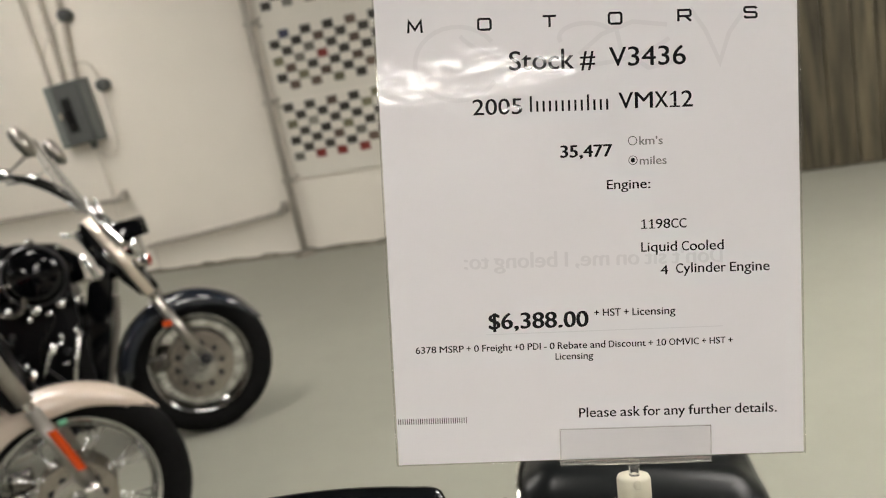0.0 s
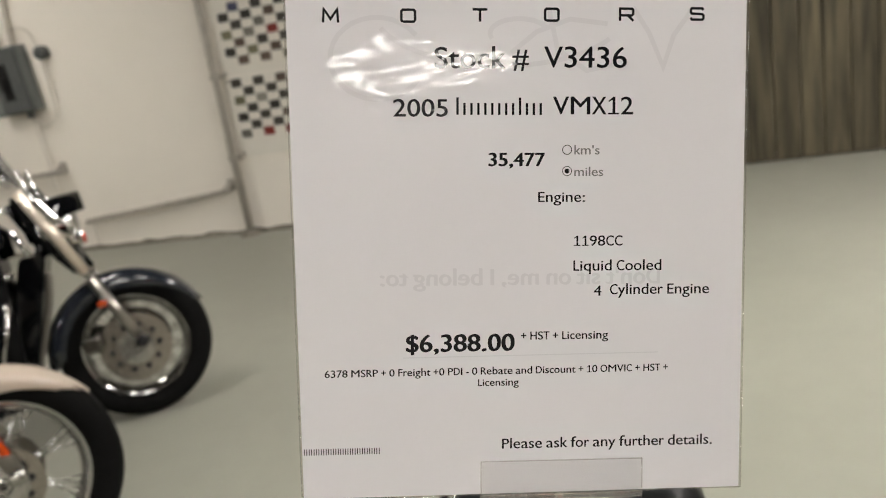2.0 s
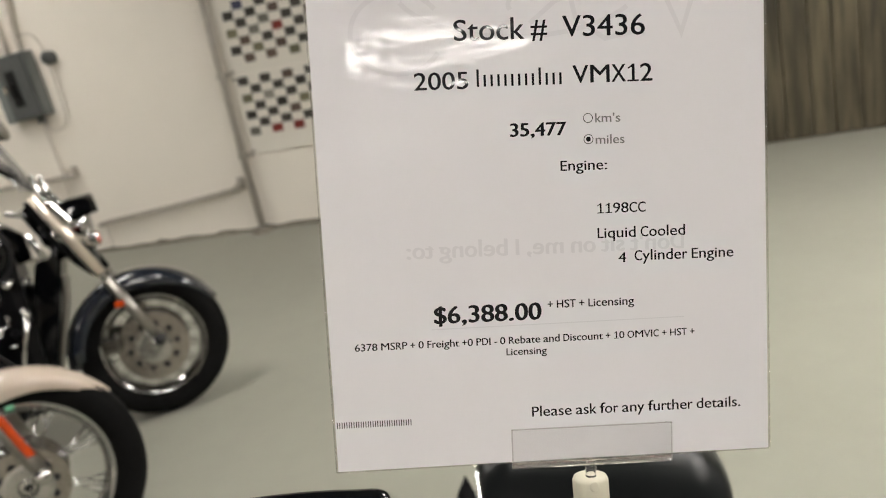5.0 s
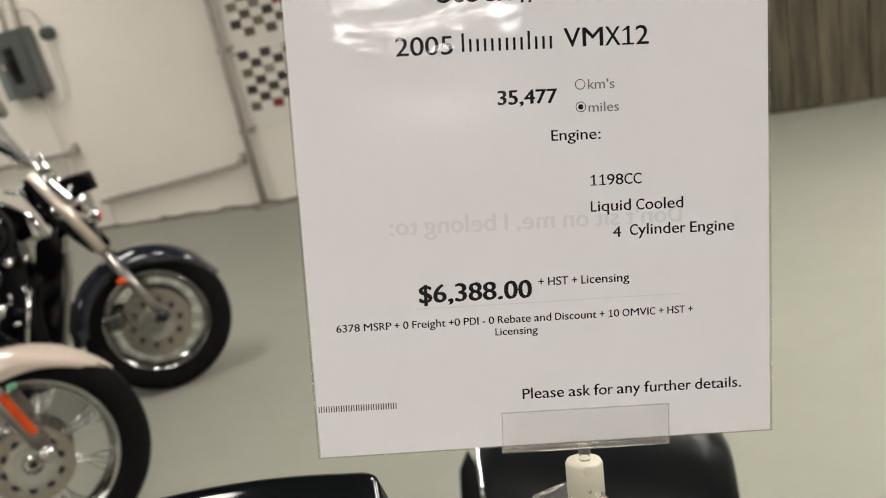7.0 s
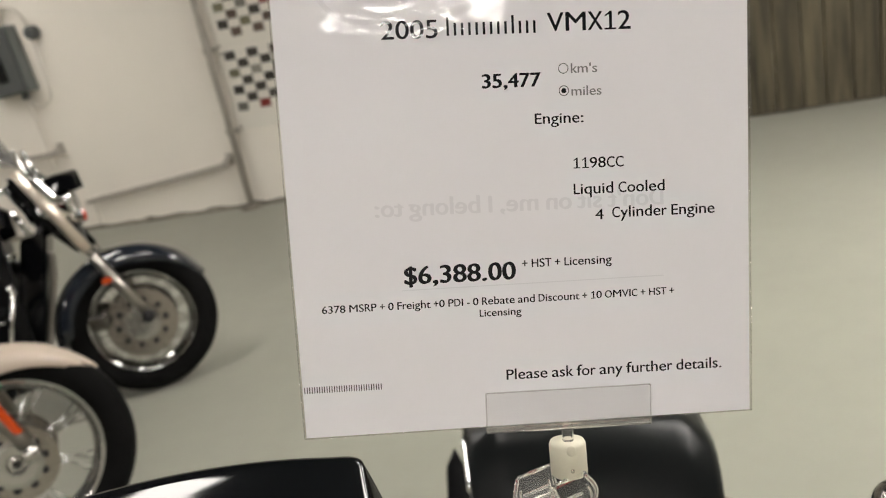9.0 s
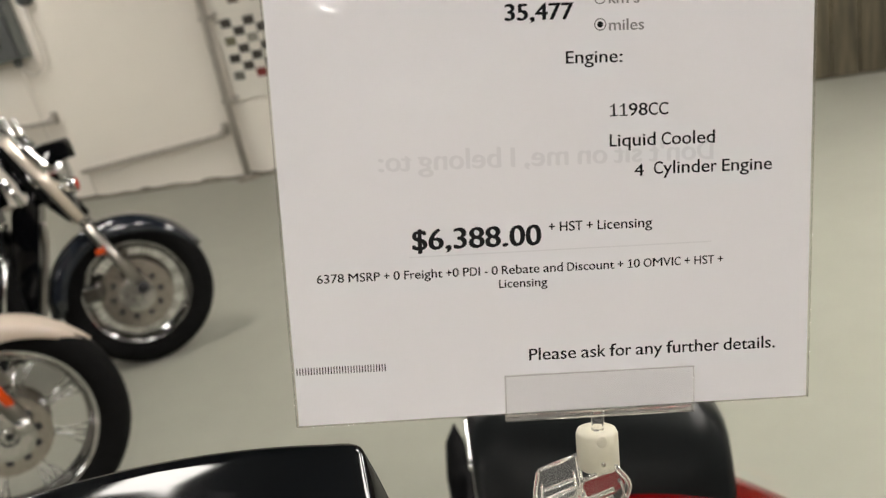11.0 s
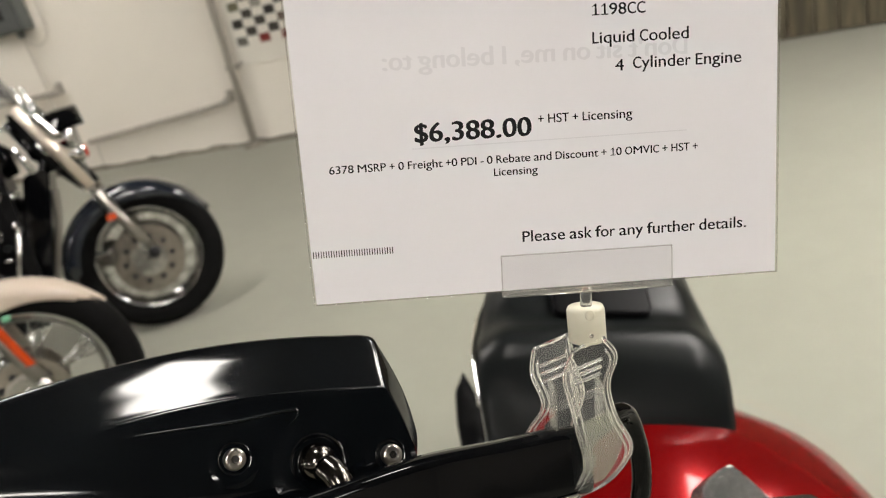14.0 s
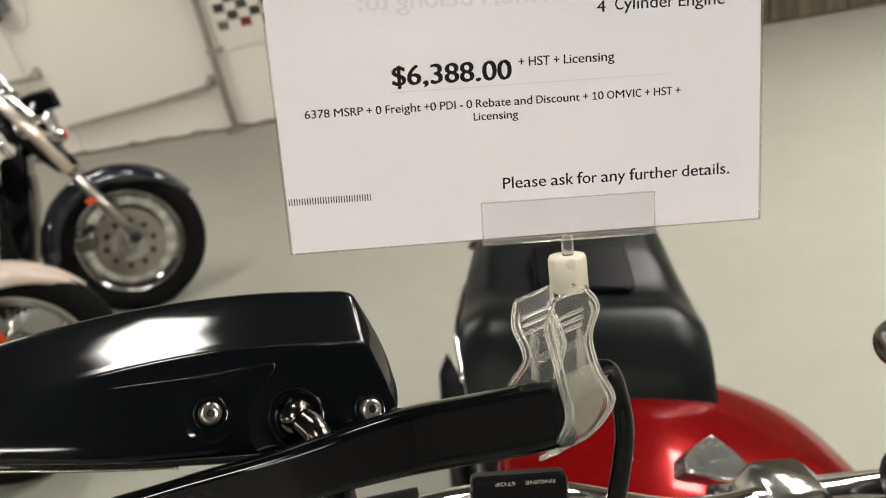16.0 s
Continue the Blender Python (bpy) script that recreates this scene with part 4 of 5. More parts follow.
    for y0, z0 in ((-0.13, 0.42), (-0.15, 0.36)):
        part("exhaust", tube([(-0.62, -0.08, z0), (-0.56, y0, z0 - 0.05), (-0.58, y0 - 0.02, 0.27), (-0.68, -0.22, 0.20), (-1.2, -0.24, 0.20), (-2.0, -0.25, 0.26)], [0.024, 0.024, 0.024, 0.028, 0.038, 0.042]), CHROME, bike, "chrome exhaust pipe")
    tank = [(-0.37, 0.05, 0.93, 0.82), (-0.44, 0.10, 1.00, 0.80), (-0.60, 0.155, 1.04, 0.76), (-0.80, 0.17, 1.03, 0.76), (-1.0, 0.14, 0.97, 0.77), (-1.14, 0.07, 0.88, 0.78), (-1.18, 0.03, 0.84, 0.79)]
    rings = [[(x, w * math.cos(a) * (1.0 if math.sin(a) < 0 else 0.97), (zt + zb) / 2 + (zt - zb) / 2 * math.sin(a)) for a in (2 * math.pi * j / 20 for j in range(20))] for x, w, zt, zb in tank]
    part("fuel_tank", loft(rings), style["tank"], bike, style["tank_label"])
    part("filler_cap", lathe([(0.0001, 0.016), (0.03, 0.014), (0.036, 0.0)], 20, "Z"), CHROME, bike, m=Matrix.Translation((-0.68, 0, 1.036)))
    seat = [(-1.12, 0.10, 0.80), (-1.30, 0.18, 0.75), (-1.48, 0.19, 0.76), (-1.60, 0.15, 0.84), (-1.85, 0.13, 0.86), (-1.98, 0.08, 0.84)]
    rings = [[(x, w * math.cos(a), z - 0.05 + 0.06 * math.sin(a)) for a in (2 * math.pi * j / 16 for j in range(16))] for x, w, z in seat]
    part("seat", loft(rings), LEATHER, bike, "black stitched seat")
    rear = wheel(bike, -1.68, 0.325, 0.325, 0.16, spokes, 0.13)
    fender_rear = fender(bike, -1.68, 0.325, 0.37, 0.40, 35, 190, 0.21, paint, "painted rear fender", 0.10)
    part("side_stand", rod((-1.0, 0.15, 0.22), (-0.95, 0.33, 0.02), 0.013), CHROME, bike)
    # small marks on the fork
    if style["reflector"] == "long":
        a, b = Vector((ax + style["shift"] + 0.012, -0.134, az + 0.028)), Vector((tx + 0.012, -0.134, tz))
        u = (b - a).normalized()
        c = a.lerp(b, 0.215)
        part("reflector", loft([[c + u * s + Vector((dx, dy, 0)) for dx, dy in ((-0.014, 0.012), (-0.012, -0.006), (0.0, -0.010), (0.012, -0.006), (0.014, 0.012))] for s in (-0.075, -0.07, 0.07, 0.075)], smooth=False), ORANGE, bike, "long orange reflector")
        c = a.lerp(b, 0.36)
        part("tape", box(c.x + 0.03, c.x + 0.055, -0.11, -0.09, c.z - 0.026, c.z - 0.010, 0.003), GREEN, bike, "strip of green tape")
    else:
        part("reflector", box(ax - 0.098, ax - 0.058, -0.165, -0.14, az + 0.214, az + 0.242, 0.006), ORANGE, bike, "small orange reflector")
    return bike


cruiser("black cruiser with chrome fork, windshield and blue-black fenders", (-2.104, 2.995, 0.0), 33, 7, NAVY_PAINT, (-0.283, 1.075), 56,
        dict(radius=0.322, ratio=0.705, axle=(0.0, 0.322), disc=0.150, fender=(0.338, 0.362, 22, 184, 0.075), fender_label="blue-black front fender", shift=0.034,
             bar=((0.0, 0, 0.03), (-0.02, -0.05, 0.055), (-0.106, -0.15, 0.156), (-0.228, -0.25, 0.235), (-0.375, -0.30, 0.283)), tint="black", caliper=True, headlamp=(-0.140, 0.905), screen=True,
             air=BLACK_GLOSS, tank=BLACK_GLOSS, tank_label="black fuel tank", reflector="small", cover=(SATIN, 0.025)))
cruiser("cream cruiser with chrome-spoked wheels and orange fork reflector", (-1.834, 1.872, 0.0), 42, 7.5, CREAM_PAINT, (-0.167, 1.05), 32,
        dict(radius=0.348, ratio=0.722, axle=(0.0, 0.348), disc=0.120, fender=(0.352, 0.372, 31, 200, 0.080), fender_label="cream front fender", shift=0.050,
             bar=((-0.02, 0, 0.02), (-0.08, -0.1, 0.03), (-0.2, -0.2, 0.06), (-0.36, -0.30, 0.07), (-0.52, -0.35, 0.07)), tint="chrome", caliper=True, headlamp=(-0.26, 1.02), screen=False,
             air=CHROME, tank=RED_PAINT, tank_label="red fuel tank", reflector="long", cover=(SLIDER, 0.026)))


# ---- the motorcycle that carries the sign ----
own = thing("motorcycle", "red and black motorcycle with black mirror, leaning on its stand", "motorcycle", Matrix.Translation((0.10, 0.85, 0)))
AWAY = Vector((-0.30, 0.954, 0)).normalized()
SIDE = Vector((0.954, 0.30, 0)).normalized()
SIDE = (SIDE + Vector((0, 0, -0.19))).normalized()
RISE = SIDE.cross(AWAY).normalized()
RISE = RISE if RISE.z > 0 else -RISE


def on_bike(centre, s, a, r):
    return Vector(centre) + SIDE * s + AWAY * a + RISE * r


# mirror: x along its face, y up the face, z out of the face
MIRROR = axes((-0.0710, 0.4040, 1.1880), (0.81003, 0.46287, -0.36001), (-0.01091, 0.62573, 0.77996), (0.58629, -0.62786, 0.51191))


def mirror_rings():
    run = [-176 + 209 * i / 14 for i in range(15)]
    top_face = [(x, 35.4 - 0.00108 * (x - 30) ** 2) for x in run] + [(38, 32.5), (44, 21.5), (49, 10), (51, 2)]
    top_rim = [(-188 + 221 * i / 14, 64.8 - 0.00110 * (-188 + 221 * i / 14 - 24) ** 2) for i in range(15)] + [(39, 58), (50, 38), (56, 21), (58.5, 8)]
    low_face = [(49, -9), (40, -17), (20, -19), (-11, -18.5), (-49, -19), (-80, -19), (-110, -17.5), (-150, -15), (-172, -12)]
    low_rim = [(56, -6), (44, -20), (20, -22.5), (-11, -22), (-49, -22), (-80, -21.5), (-110, -20), (-150, -17), (-184, -9)]
    face, rim = spline([(*p, 0) for p in top_face + low_face], 4), spline([(*p, 0) for p in top_rim + low_rim], 4)
    mid = Vector((-55, 8, 0))

    def mix(t, z, shrink=1.0):
        return [((a.lerp(b, t) - mid) * shrink + mid).to_tuple()[:2] + (z,) for a, b in zip(face, rim)]

    rows = [mix(0, 1.6, 0.05), mix(0, 1.4, 0.6), mix(0, 0.9, 0.93), mix(0.0, 0.35, 0.992), mix(0.0, 0.2, 0.998), mix(0.025, -0.3), mix(0.06, -0.8), mix(0.12, -1.9), mix(0.35, -5.6), mix(0.60, -9.7), mix(0.84, -13.8), mix(0.93, -15.8), mix(0.98, -18.2), mix(1.0, -21), mix(1.0, -26), mix(0.97, -28)]
    return [[(x * MM, y * MM, z * MM) for x, y, z in row] for row in rows]


mirror = part("mirror", loft(mirror_rings()), MIRROR_BLACK, own, "black gloss mirror housing", own.matrix_basis.inverted() @ MIRROR)
part("glass", prism([(-0.170, -0.006), (-0.125, 0.034), (-0.03, 0.056), (0.028, 0.058), (0.050, 0.02), (0.040, -0.018), (-0.11, -0.019)], -0.0300, -0.0284), CHROME, mirror, "mirror glass")
part("glass_edge", tube([(-0.184, -0.0095, -0.008), (-0.150, -0.0172, -0.008), (-0.110, -0.0202, -0.008), (-0.080, -0.0218, -0.008), (-0.052, -0.0223, -0.008)], 0.0009, 8), STEEL, mirror, "thin bright lower edge")
for x, y in ((-39, 1), (38, 0)):
    part("bolt_recess", lathe([(0.0062, -0.0004), (0.0070, 0.0004), (0.0086, 0.0008), (0.0112, 0.0005), (0.0135, 0.0001)], 32, "Z"), MIRROR_BLACK, mirror, "rim round the bolt", pose(x * MM, y * MM, 0.0012))
    part("bolt", lathe([(0.0001, 0.0042), (0.0028, 0.0043), (0.0030, 0.0044), (0.0042, 0.0044), (0.0052, 0.0034), (0.0054, 0.0)], 28, "Z"), BOLT, mirror, "steel socket bolt", pose(x * MM, y * MM, 0.0016))
    part("bolt_socket", lathe([(0.0001, 0.0046), (0.0020, 0.0047)], 6, "Z", smooth=False), DARK_STEEL, mirror, "hex socket", pose(x * MM, y * MM, 0.0016))
part("joint_cup", lathe([(0.0112, -0.001), (0.0122, 0.0010), (0.0150, 0.0013), (0.0190, 0.0008), (0.0235, 0.0001)], 40, "Z"), MIRROR_BLACK, mirror, "moulded cup round the ball joint", pose(0.001, -0.002, 0.0012))
part("joint_ball", ball((0.0005, -0.002, 0.001), 0.0096, 0.0096, 0.0095), JOINT, mirror, "steel ball joint")
part("stem", tube([(0.003, -0.004, 0.006), (0.009, -0.011, 0.0115), (0.014, -0.024, 0.013)], 0.0070, 16), JOINT, mirror, "steel mirror stem")
part("stem_sleeve", tube([(0.012, -0.018, 0.013), (0.020, -0.045, 0.013), (0.030, -0.09, 0.000)], 0.0075, 14), MIRROR_BLACK, mirror, "black stem sleeve")
part("moulding_ridge", tube([(-0.085, 0.0135, 0.0010), (-0.04, 0.0185, 0.0013), (-0.010, 0.0235, 0.0010), (-0.014, 0.0150, 0.0012)], [0.0004, 0.0009, 0.0010, 0.0002], 8), MIRROR_BLACK, mirror)

# hand lever: a deep flat bar with a rounded crest
LEVER = [((-0.1900, 0.312, 1.190), (-0.1640, 0.3115, 1.171)), ((-0.1597, 0.327, 1.1956), (-0.1336, 0.3265, 1.1740)), ((-0.1304, 0.3416, 1.1943), (-0.1064, 0.3398, 1.1710)), ((-0.1, 0.3564, 1.1928), (-0.083, 0.3523, 1.1700)), ((-0.0635, 0.3728, 1.1911), (-0.0513, 0.3664, 1.1680)),
         ((-0.0171, 0.3988, 1.1892), (-0.0154, 0.3869, 1.1612)), ((0.018, 0.4215, 1.1795), (0.0174, 0.4081, 1.1497)), ((0.0575, 0.4457, 1.1702), (0.0548, 0.4304, 1.1377))]
tops, lows = spline([a for a, b in LEVER], 5), spline([b for a, b in LEVER], 5)
rings = []
for i, (a, b) in enumerate(zip(tops, lows)):
    d = (tops[min(i + 1, len(tops) - 1)] - tops[max(i - 1, 0)]).normalized()
    up = (a - b).normalized()
    out = d.cross(up).normalized()
    out = out if out.y < 0 else -out
    c, h = (a + b) / 2, (a - b).length / 2
    end = 1.0 if 2 < i < len(tops) - 2 else 0.93
    rings.append([c + up * h * v * end + out * 0.0065 * w for v, w in ((1.0, -0.6), (1.0, 0.0), (0.95, 0.6), (0.86, 0.92), (0.74, 1.0), (0.60, 0.98), (-0.55, 0.90), (-0.75, 0.88), (-0.92, 0.75), (-1.0, 0.3), (-1.0, -0.6), (-0.5, -1), (0.5, -1))])
lever = in_world("brake_lever", loft(rings), BLACK_GLOSS, own, "deep black gloss hand lever")
in_world("brake_hose", tube([(0.046, 0.4520, 1.1420), (0.0574, 0.4684, 1.1470), (0.0714, 0.4941, 1.1400), (0.0764, 0.4978, 1.1228), (0.0772, 0.4915, 1.0955), (0.0686, 0.4820, 1.060), (0.0577, 0.4800, 1.02), (0.07, 0.52, 0.95)], 0.0058, 16), BLACK_HOSE, own, "glossy black brake hose")
in_world("banjo", rod((0.040, 0.4480, 1.1520), (0.052, 0.4580, 1.1340), 0.008), DARK_METAL, own)
# switch pod with its words, upside down to the viewer
PODX, PODY = Vector((0.965, 0.215, -0.15)).normalized(), Vector((0.05, 0.42, 0.90)).normalized()
PODZ = PODX.cross(PODY).normalized()
POD = axes((0.006, 0.5010, 1.0505), PODX, PODZ.cross(PODX), PODZ)
pod = part("switch_pod", box(-0.030, 0.032, -0.030, 0.0080, -0.018, 0.0, 0.004), ENGINE_BLACK, own, "black switch pod", own.matrix_basis.inverted() @ POD)
me = glyphs("ENGINE    STOP")
xs = [v.co.x for v in me.vertices]
for v in me.vertices:
    v.co = Vector((0.0235 - (v.co.x - min(xs)) / (max(xs) - min(xs)) * 0.038, 0.0045 - v.co.y / CAP * 0.0022, 0.0003))
part("words", me, PIPE, pod, "white printed words")
in_world("handlebar", tube([(-0.30, 0.43, 1.045), (-0.12, 0.475, 1.040), (0.0, 0.515, 1.030), (0.10, 0.575, 0.955), (0.175, 0.630, 0.915), (0.30, 0.665, 0.90), (0.42, 0.66, 0.945), (0.56, 0.66, 0.955)], 0.0125), CHROME, own, "chrome handlebar")
in_world("grip", tube([(-0.33, 0.425, 1.045), (-0.17, 0.462, 1.042), (-0.06, 0.495, 1.037)], 0.018), RUBBER, own, "black rubber grip")
riser = in_world("handlebar_riser", loft([[on_bike((0.178, 0.640, 0.885), s * w, a * 0.022, z) for s, a in ((-1, -0.7), (-0.8, -1), (0.8, -1), (1, -0.7), (1, 0.7), (0.8, 1), (-0.8, 1), (-1, 0.7))] for w, z in ((0.045, -0.10), (0.042, 0.0), (0.036, 0.030), (0.022, 0.043))]), ALLOY, own, "polished alloy riser")
in_world("top_yoke", loft([[on_bike((0.235, 0.640, 0.872), s, a, z) for a, z in ((-0.06, -0.02), (-0.055, 0.012), (-0.02, 0.024), (0.02, 0.024), (0.055, 0.012), (0.06, -0.02))] for s in (-0.10, -0.09, 0.09, 0.10)]), ALLOY, own, "polished top yoke")
in_world("ignition_cover", ball((0.278, 0.640, 0.922), 0.024, 0.030, 0.027), BLACK_PLASTIC, own, "black rounded cover")
in_world("speedometer", ball((0.253, 0.597, 1.074), 0.016, 0.019, 0.016), DARK_STEEL, own, "grey round instrument case")

# tank
rings = []
TANK = [(-0.24, 0.10, 0.02), (-0.21, 0.16, 0.03), (-0.13, 0.205, 0.045), (0.0, 0.225, 0.085), (0.12, 0.222, 0.100), (0.20, 0.205, 0.098), (0.26, 0.16, 0.085)]
tilt = radians(4)
for a, w, top in spline(TANK, 6):
    ring = []
    for q in (2 * math.pi * j / 36 for j in range(36)):
        s = 1.15 * w * math.copysign(abs(math.cos(q)) ** 0.95, math.cos(q))
        r = (0.70 * top * (1 + 0.10 * math.sin(q) ** 4) if math.sin(q) > 0 else 0.16) * math.sin(q)
        ring.append(on_bike((0.130, 0.950, 0.590), s * math.cos(tilt) + r * math.sin(tilt), a, r * math.cos(tilt) - s * math.sin(tilt)))
    rings.append(ring)
tank = in_world("fuel_tank", loft(rings), RED_PAINT, own, "red metallic tank cover")
GX = Vector((0.88, 0.22, -0.42)).normalized()
GZ = Vector((0.10, -0.55, 0.83))
GZ = (GZ - GX * GZ.dot(GX)).normalized()
GAUGE = axes((0.1500, 0.882, 0.7480), GX, GZ.cross(GX), GZ)
TRI = [(p.x, p.y) for p in spline([(-0.042, -0.018, 0), (-0.040, -0.002, 0), (-0.012, 0.023, 0), (0.004, 0.021, 0), (0.050, -0.014, 0), (0.044, -0.020, 0), (0.0, -0.024, 0), (-0.036, -0.025, 0), (-0.044, -0.020, 0)], 4)][:-1]
g = part("indicator_lamp", prism(TRI, -0.030, 0.003, 0.0015), LENS, own, "clear faceted lamp lens", own.matrix_basis.inverted() @ GAUGE)
part("trim", tube([(-0.042, -0.022, 0.004), (0.0, -0.026, 0.005), (0.044, -0.021, 0.004)], 0.0025, 8), CHROME, g, "chrome trim")
# seat
SEAT = [((-0.158, 1.020, 0.58), (0.150, 1.080, 0.51)), ((-0.176, 1.050, 0.690), (0.170, 1.113, 0.615)), ((-0.1938, 1.1318, 0.789), (0.1711, 1.2007, 0.7098)), ((-0.2058, 1.2409, 0.7878), (0.156, 1.3093, 0.7092)),
        ((-0.2055, 1.3415, 0.8101), (0.1336, 1.4056, 0.7364)), ((-0.1966, 1.4636, 0.8246), (0.1129, 1.5221, 0.7573)), ((-0.16, 1.56, 0.815), (0.085, 1.61, 0.76))]
lefts, rights = spline([a for a, b in SEAT], 5), spline([b for a, b in SEAT], 5)
rings = []
for i, (a, b) in enumerate(zip(lefts, rights)):
    c, h = (a + b) / 2, (b - a) / 2
    t = max(0.0, (6 * i / (len(lefts) - 1) - 1) / 5)
    crown = float(np.interp(t, (0, 0.1, 0.2, 0.26, 0.34, 0.38, 0.56, 0.65, 0.85, 1), (0.0, 0.016, 0.026, 0.031, 0.031, 0.032, 0.037, 0.034, 0.030, 0.010)))
    top = []
    for k in (-1 + j / 15 for j in range(31)):
        e = min(1.0, (1 - abs(k)) / 0.26)
        top.append(c + h * k + RISE * crown * (0.22 * min(1.0, (1 - abs(k)) / 0.05) + 0.78 * e * e * (3 - 2 * e)) * (1.0 - 0.10 * k * k))
    low = [c + h * s + RISE * d for s, d in ((1.0, -0.02), (0.97, -0.075), (0.8, -0.10), (-0.8, -0.10), (-0.97, -0.075), (-1.0, -0.02))]
    rings.append(top + low)
seat = in_world("seat", loft(rings), LEATHER, own, "black vinyl seat with a raised rear step")
ACROSS = Vector((0.96, 0.18, -0.21)).normalized()
ALONG = Vector((-0.115, 0.955, 0.30))
ALONG = (ALONG - ACROSS * ALONG.dot(ACROSS)).normalized()
PAD = axes((-0.0130, 1.3090, 0.7930), ACROSS, ALONG, ACROSS.cross(ALONG))
part("pad", prism([(0.062 * a + 0.018 * math.cos(q + k * math.pi / 2), 0.038 * b + 0.018 * math.sin(q + k * math.pi / 2)) for k, (a, b) in enumerate(((1, 1), (-1, 1), (-1, -1), (1, -1))) for q in (0, 0.39, 0.79, 1.18, 1.57)], -0.02, 0.013, 0.006), ENGINE_BLACK, own, "dark rectangular seat inset", own.matrix_basis.inverted() @ PAD)
in_world("strap_bolt", ball((-0.206, 1.42, 0.812), 0.016, 0.012, 0.010), DARK_STEEL, own, "grey strap bolt")
in_world("grab_bar", tube([(-0.190, 1.10, 0.735), (-0.213, 1.204, 0.764), (-0.222, 1.32, 0.765), (-0.20, 1.45, 0.775)], 0.008), CHROME, own, "chrome grab bar")
in_world("muffler", loft([[Vector(c) + Vector((0.03 * w * math.cos(q), 0, 0)) + Vector((0, 0.3, 0.95)) * 0.03 * w * math.sin(q) for q in (2 * math.pi * j / 14 for j in range(14))] for c, w in
                          (((-0.447, 1.850, 0.320), 0.05), ((-0.447, 1.825, 0.270), 0.9), ((-0.435, 1.79, 0.20), 1.4), ((-0.43, 1.76, 0.14), 1.3), ((-0.40, 1.60, 0.12), 1.2), ((-0.30, 1.2, 0.14), 1.0))]), ENGINE_BLACK, own, "dark muffler with a pointed tip")
# running gear below
rear_axle, front_axle = Vector((-0.145, 1.71, 0.31)), Vector((0.335, 0.18, 0.31))
for axle, wide in ((rear_axle, 0.15), (front_axle, 0.11)):
    lean = AWAY.copy()
    m = axes((0, 0, 0), AWAY, -SIDE, RISE)
    w = wheel(own, 0, 0, 0.31, wide, 10, 0.14)
    w.matrix_basis = own.matrix_basis.inverted() @ Matrix.Translation(axle) @ m
for s in (-0.10, 0.10):
    in_world("fork_leg", rod(front_axle + SIDE * s, Vector((0.225, 0.585, 0.86)) + SIDE * s, 0.026), ALLOY, own, "alloy fork leg")
in_world("engine", loft([[on_bike((0.075, 1.02, 0.36), s * 0.21, a, r * 0.22) for s, r in ((-1, -0.6), (-0.7, -1), (0.7, -1), (1, -0.6), (1, 0.6), (0.7, 1), (-0.7, 1), (-1, 0.6))] for a in (-0.30, -0.26, 0.26, 0.30)], smooth=False), DARK_METAL, own, "dark engine block")
in_world("tail", loft([[on_bike((-0.10, 1.62, 0.60), s * 0.10, a, r * 0.09) for s, r in ((-1, -1), (1, -1), (1, 0.5), (0.6, 1), (-0.6, 1), (-1, 0.5))] for a in (-0.18, 0.25, 0.38)], smooth=False), RED_PAINT, own, "red tail cover")
in_world("swing_arm", rod((0.05, 1.15, 0.33), rear_axle + SIDE * 0.11, 0.03), DARK_METAL, own)
in_world("side_stand", rod((0.22, 1.05, 0.22), (0.34, 1.10, 0.012), 0.014), DARK_METAL, own)

# ---- things on the wall ----
eb = thing("electrical_box", "grey metal disconnect box with dark switch on the wall", "electrical box", pose(-5.045, W_Y, 1.555, 0, -3, 0))
part("body", box(-0.165, 0.235, -0.12, -0.001, -0.275, 0.275, 0.006), GREY_BOX, eb)
part("door", box(-0.150, 0.075, -0.135, -0.1205, -0.262, 0.262, 0.005), GREY_BOX, eb, "grey metal door")
part("side_panel", box(-0.06, 0.225, -0.150, -0.1355, -0.262, 0.262, 0.005), DARK_BOX, eb, "darker operating panel")
part("switch_plate", box(0.01, 0.10, -0.162, -0.1505, -0.16, 0.14, 0.004), BLACK_PLASTIC, eb, "dark switch plate")
part("handle", box(0.03, 0.08, -0.20, -0.162, -0.09, 0.03, 0.008), BLACK_PLASTIC, eb, "black switch handle")
part("latch", box(-0.05, -0.02, -0.165, -0.1505, -0.03, 0.03, 0.004), STEEL, eb)
part("hub", rod((0.12, -0.06, -0.275), (0.12, -0.06, -0.33), 0.03), DARK_BOX, eb, "dark conduit hub")


def conduit(label, points, r, material=PIPE, name="conduit"):
    return thing(name, label, "conduit", me=tube(points, r, 12, steps=6), material=material)


Y = W_Y - 0.045
conduit("painted wall conduit running up from the grey box", [(-5.20, Y, 1.834), (-5.21, Y, 2.1), (-5.235, Y, 2.5), (-5.25, Y, CEIL)], 0.016)
conduit("painted wall conduit running up from the grey box", [(-5.05, Y, 1.834), (-5.045, Y, 2.4), (-5.03, Y, CEIL)], 0.020)
conduit("painted wall conduit bending away above the grey box", [(-4.92, Y, 1.834), (-4.90, Y, 2.1), (-4.86, Y, 2.38), (-4.865, Y, 2.6), (-4.865, Y, CEIL)], 0.022)
conduit("thin cable looping beside the grey box", [(-4.90, Y, 1.95), (-4.83, Y, 1.975), (-4.72, Y, 1.925), (-4.67, Y, 1.75), (-4.665, Y, 1.50), (-4.67, Y, 1.24), (-4.74, Y, 1.16), (-4.83, Y, 1.15), (-4.92, Y, 1.235)], 0.010)
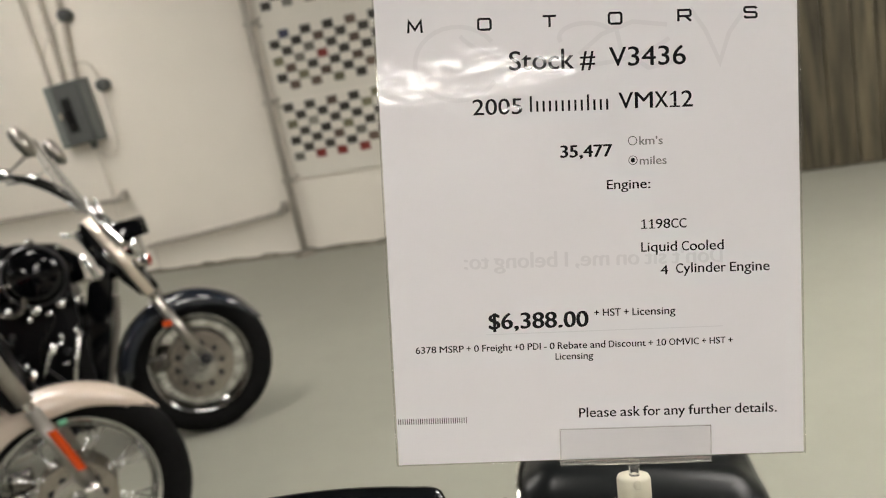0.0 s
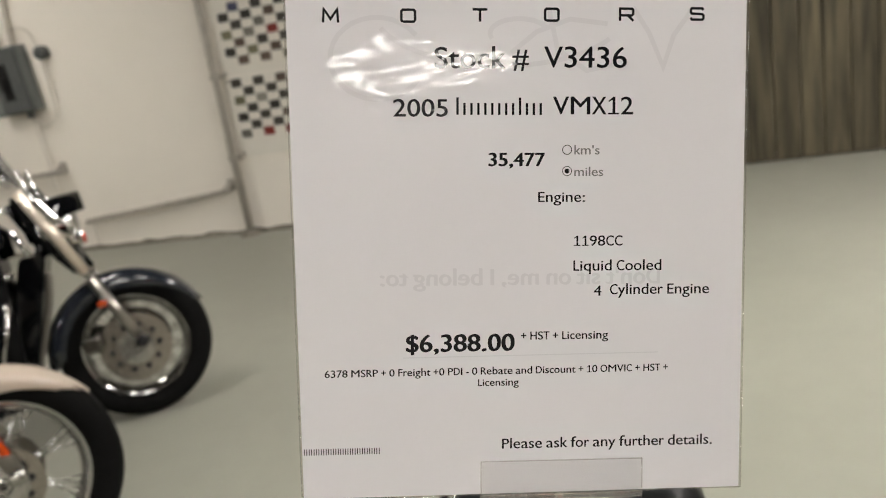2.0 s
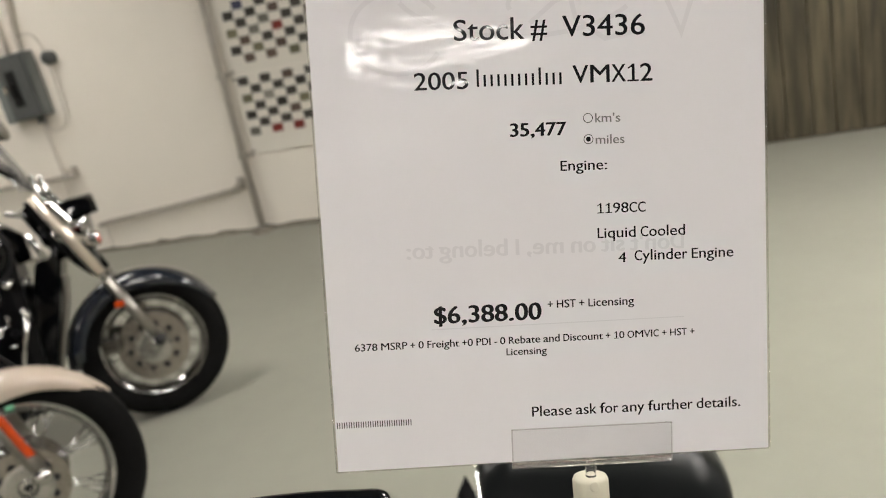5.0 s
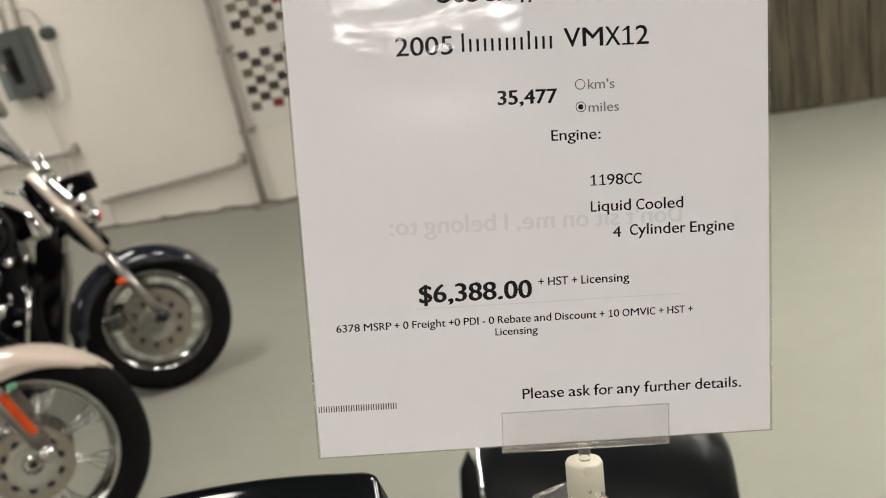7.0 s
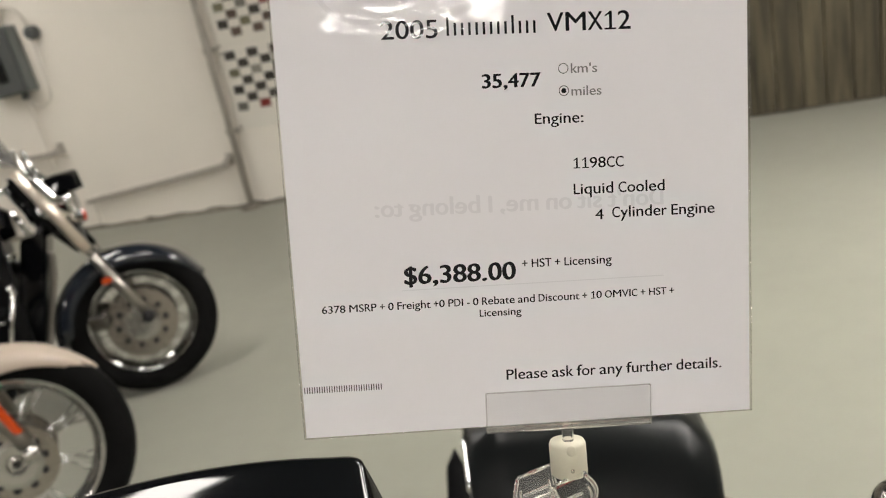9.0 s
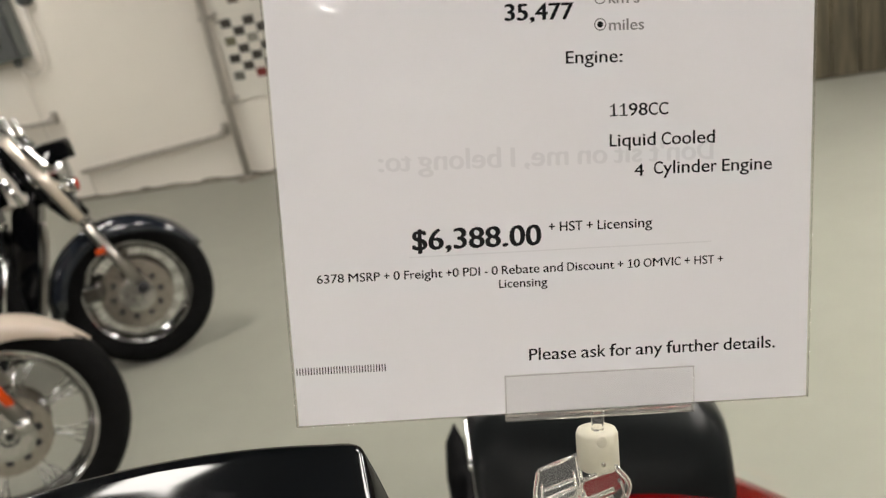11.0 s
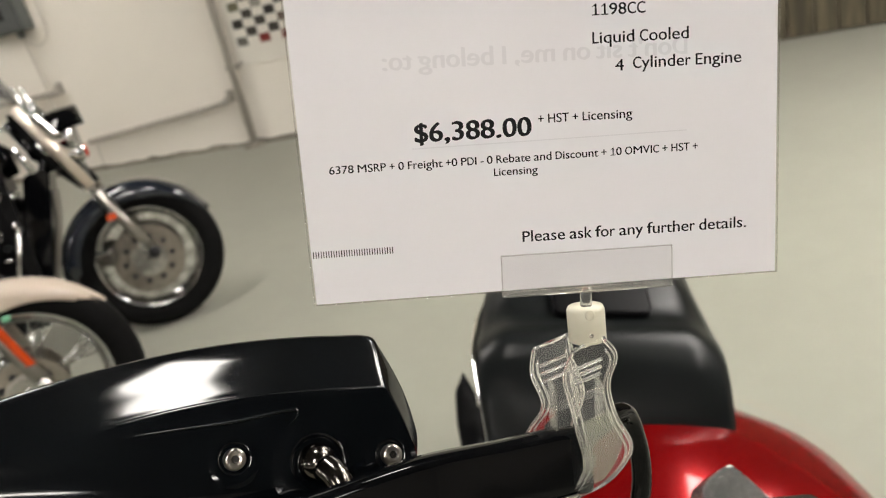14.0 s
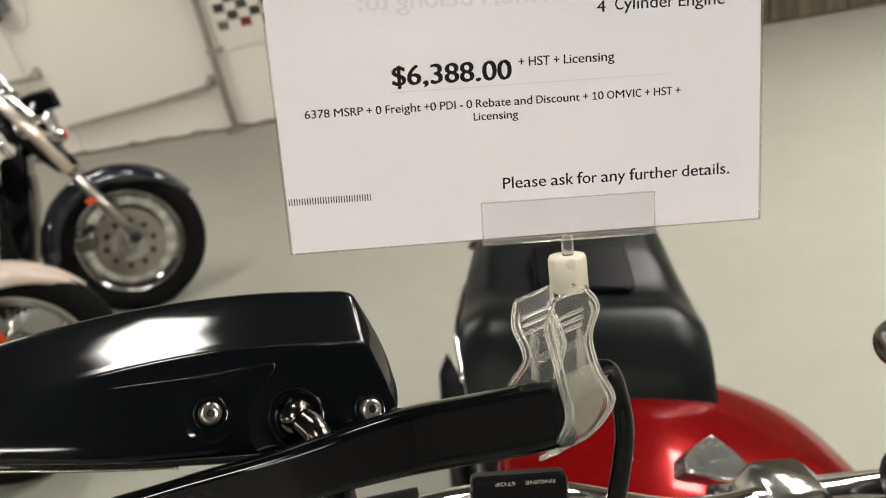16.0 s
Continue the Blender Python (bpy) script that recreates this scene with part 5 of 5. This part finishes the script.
conduit("thin cable running down the wall", [(-4.92, Y, 1.23), (-4.90, Y, 1.0), (-4.89, Y, 0.7), (-4.91, Y, 0.06)], 0.010)
conduit("thin cable drooping between the conduits", [(-4.87, Y, 2.36), (-5.0, Y - 0.03, 2.27), (-5.12, Y - 0.03, 2.13), (-5.19, Y, 2.05)], 0.007)
for x, z, r in ((-4.83, 2.375, 0.055), (-4.655, 1.745, 0.055)):
    t = thing("junction_box", "small round dark junction box on the wall", "junction box", pose(x, W_Y, z))
    part("body", lathe([(0.0001, -0.085), (r * 0.85, -0.085), (r, -0.07), (r, -0.001)], 24), DARK_BOX, t)
    part("cover_screw", lathe([(0.0001, -0.092), (0.012, -0.090), (0.014, -0.0852)], 12), DARK_METAL, t)
post = thing("pipe", "painted vertical pipe on the wall with a floor flange", "pipe", pose(-3.122, W_Y - 0.06, 0))
part("pipe", rod((0, 0, 0.02), (0, 0, CEIL), 0.030), PIPE_DARK, post)
part("flange", lathe([(0.0001, 0.03), (0.05, 0.03), (0.09, 0.022), (0.10, 0.0)], 24, "Z"), SKIRT, post, "scuffed floor flange")
for z in (0.66, 1.32, 1.96, 2.9):
    part("strap", box(-0.05, 0.075, -0.005, 0.059, z - 0.018, z + 0.018, 0.004), PIPE_DARK, post)
for label, pts, name in (("worn grey pipe rail low on the wall", [(-4.66, Y - 0.03, 0.272), (-4.50, Y - 0.03, 0.288), (-3.84, Y - 0.03, 0.343), (-3.29, Y - 0.03, 0.395), (-3.25, Y - 0.03, 0.415), (-3.235, Y + 0.03, 0.455)], "pipe_rail"),
                         ("worn grey pipe rail along the wall", [(-8.0, Y - 0.03, 0.675), (-6.25, Y - 0.03, 0.715), (-4.87, Y - 0.03, 0.735), (-4.81, Y - 0.03, 0.75), (-4.79, Y + 0.03, 0.785)], "pipe_rail")):
    t = thing(name, label, "rail")
    part("pipe", tube(pts, 0.024, 12, steps=5), PIPE_DARK, t)
    part("end_plate", box(pts[-1][0] - 0.035, pts[-1][0] + 0.035, W_Y - 0.012, W_Y - 0.001, pts[-1][2] - 0.07, pts[-1][2] + 0.03, 0.004), PIPE_DARK, t)
setting("trim", box(-4.655, -4.635, W_Y - 0.012, W_Y - 0.001, 0.04, 0.25, 0.003), PIPE, "narrow painted vertical trim strip", "trim")


# ---- photo boards ----
rnd = random.Random(11)
card_mesh = box(-0.046, 0.046, -0.0025, 0.0, -0.034, 0.034)
CARD_MESHES = []
for m in CARD:
    me = card_mesh.copy()
    me.materials.clear()
    me.materials.append(m)
    CARD_MESHES.append(me)
CHOSEN = {(0, 6, 0): 2, (0, 6, 2): 4, (0, 6, 4): 4, (0, 6, 6): 4, (0, 4, 4): 1, (1, 0, 1): 5, (1, 3, 4): 4, (1, 3, 0): 3, (1, 6, 5): 3, (1, 6, 3): 1}
for k, z0 in enumerate((0.652, 1.305, 1.958)):
    pb = thing("photo_board", "white board with small photo cards in a checkered pattern", "display board", pose(-3.062, W_Y - 0.004, z0), "photo boards")
    part("board", box(0, 1.32, -0.018, 0.0, 0, 0.648, 0.003), PANEL_WHITE, pb)
    for x, z in ((0.02, 0.03), (0.02, 0.62), (1.30, 0.03), (1.30, 0.62)):
        part("clip", box(x - 0.02, x + 0.02, -0.028, -0.018, z - 0.012, z + 0.012, 0.003), PIPE_DARK, pb, "small metal clip")
    left, low = ((0.092, 0.188), (0.105, 0.117), (0.105, 0.106))[k]
    for r in range(7):
        for c in range(12):
            if (r + c + k) % 2 == 0:
                pick = CHOSEN.get((k, r, c), rnd.choices(range(6), (12, 5, 4, 1.5, 0.0, 0.0))[0])
                part("card", CARD_MESHES[pick], CARD[pick], pb, m=pose(left + 0.0985 * c + rnd.uniform(-0.003, 0.003), -0.0195, low + 0.0680 * (6 - r) + rnd.uniform(-0.002, 0.002), 0, rnd.uniform(-1.5, 1.5), 0))

# ---- board cladding ----
rnd = random.Random(7)
x = TURN_X + 0.004
while x < 7.9:
    w = rnd.uniform(0.15, 0.20)
    d = rnd.uniform(0.0, 0.016)
    z1 = CEIL
    part("board", box(x, min(x + w, 7.98), B_Y - d, B_Y + 0.029, 0.012, z1, 0.004, 1), BOARDS, wall_boards)
    x += w + rnd.uniform(0.006, 0.014)
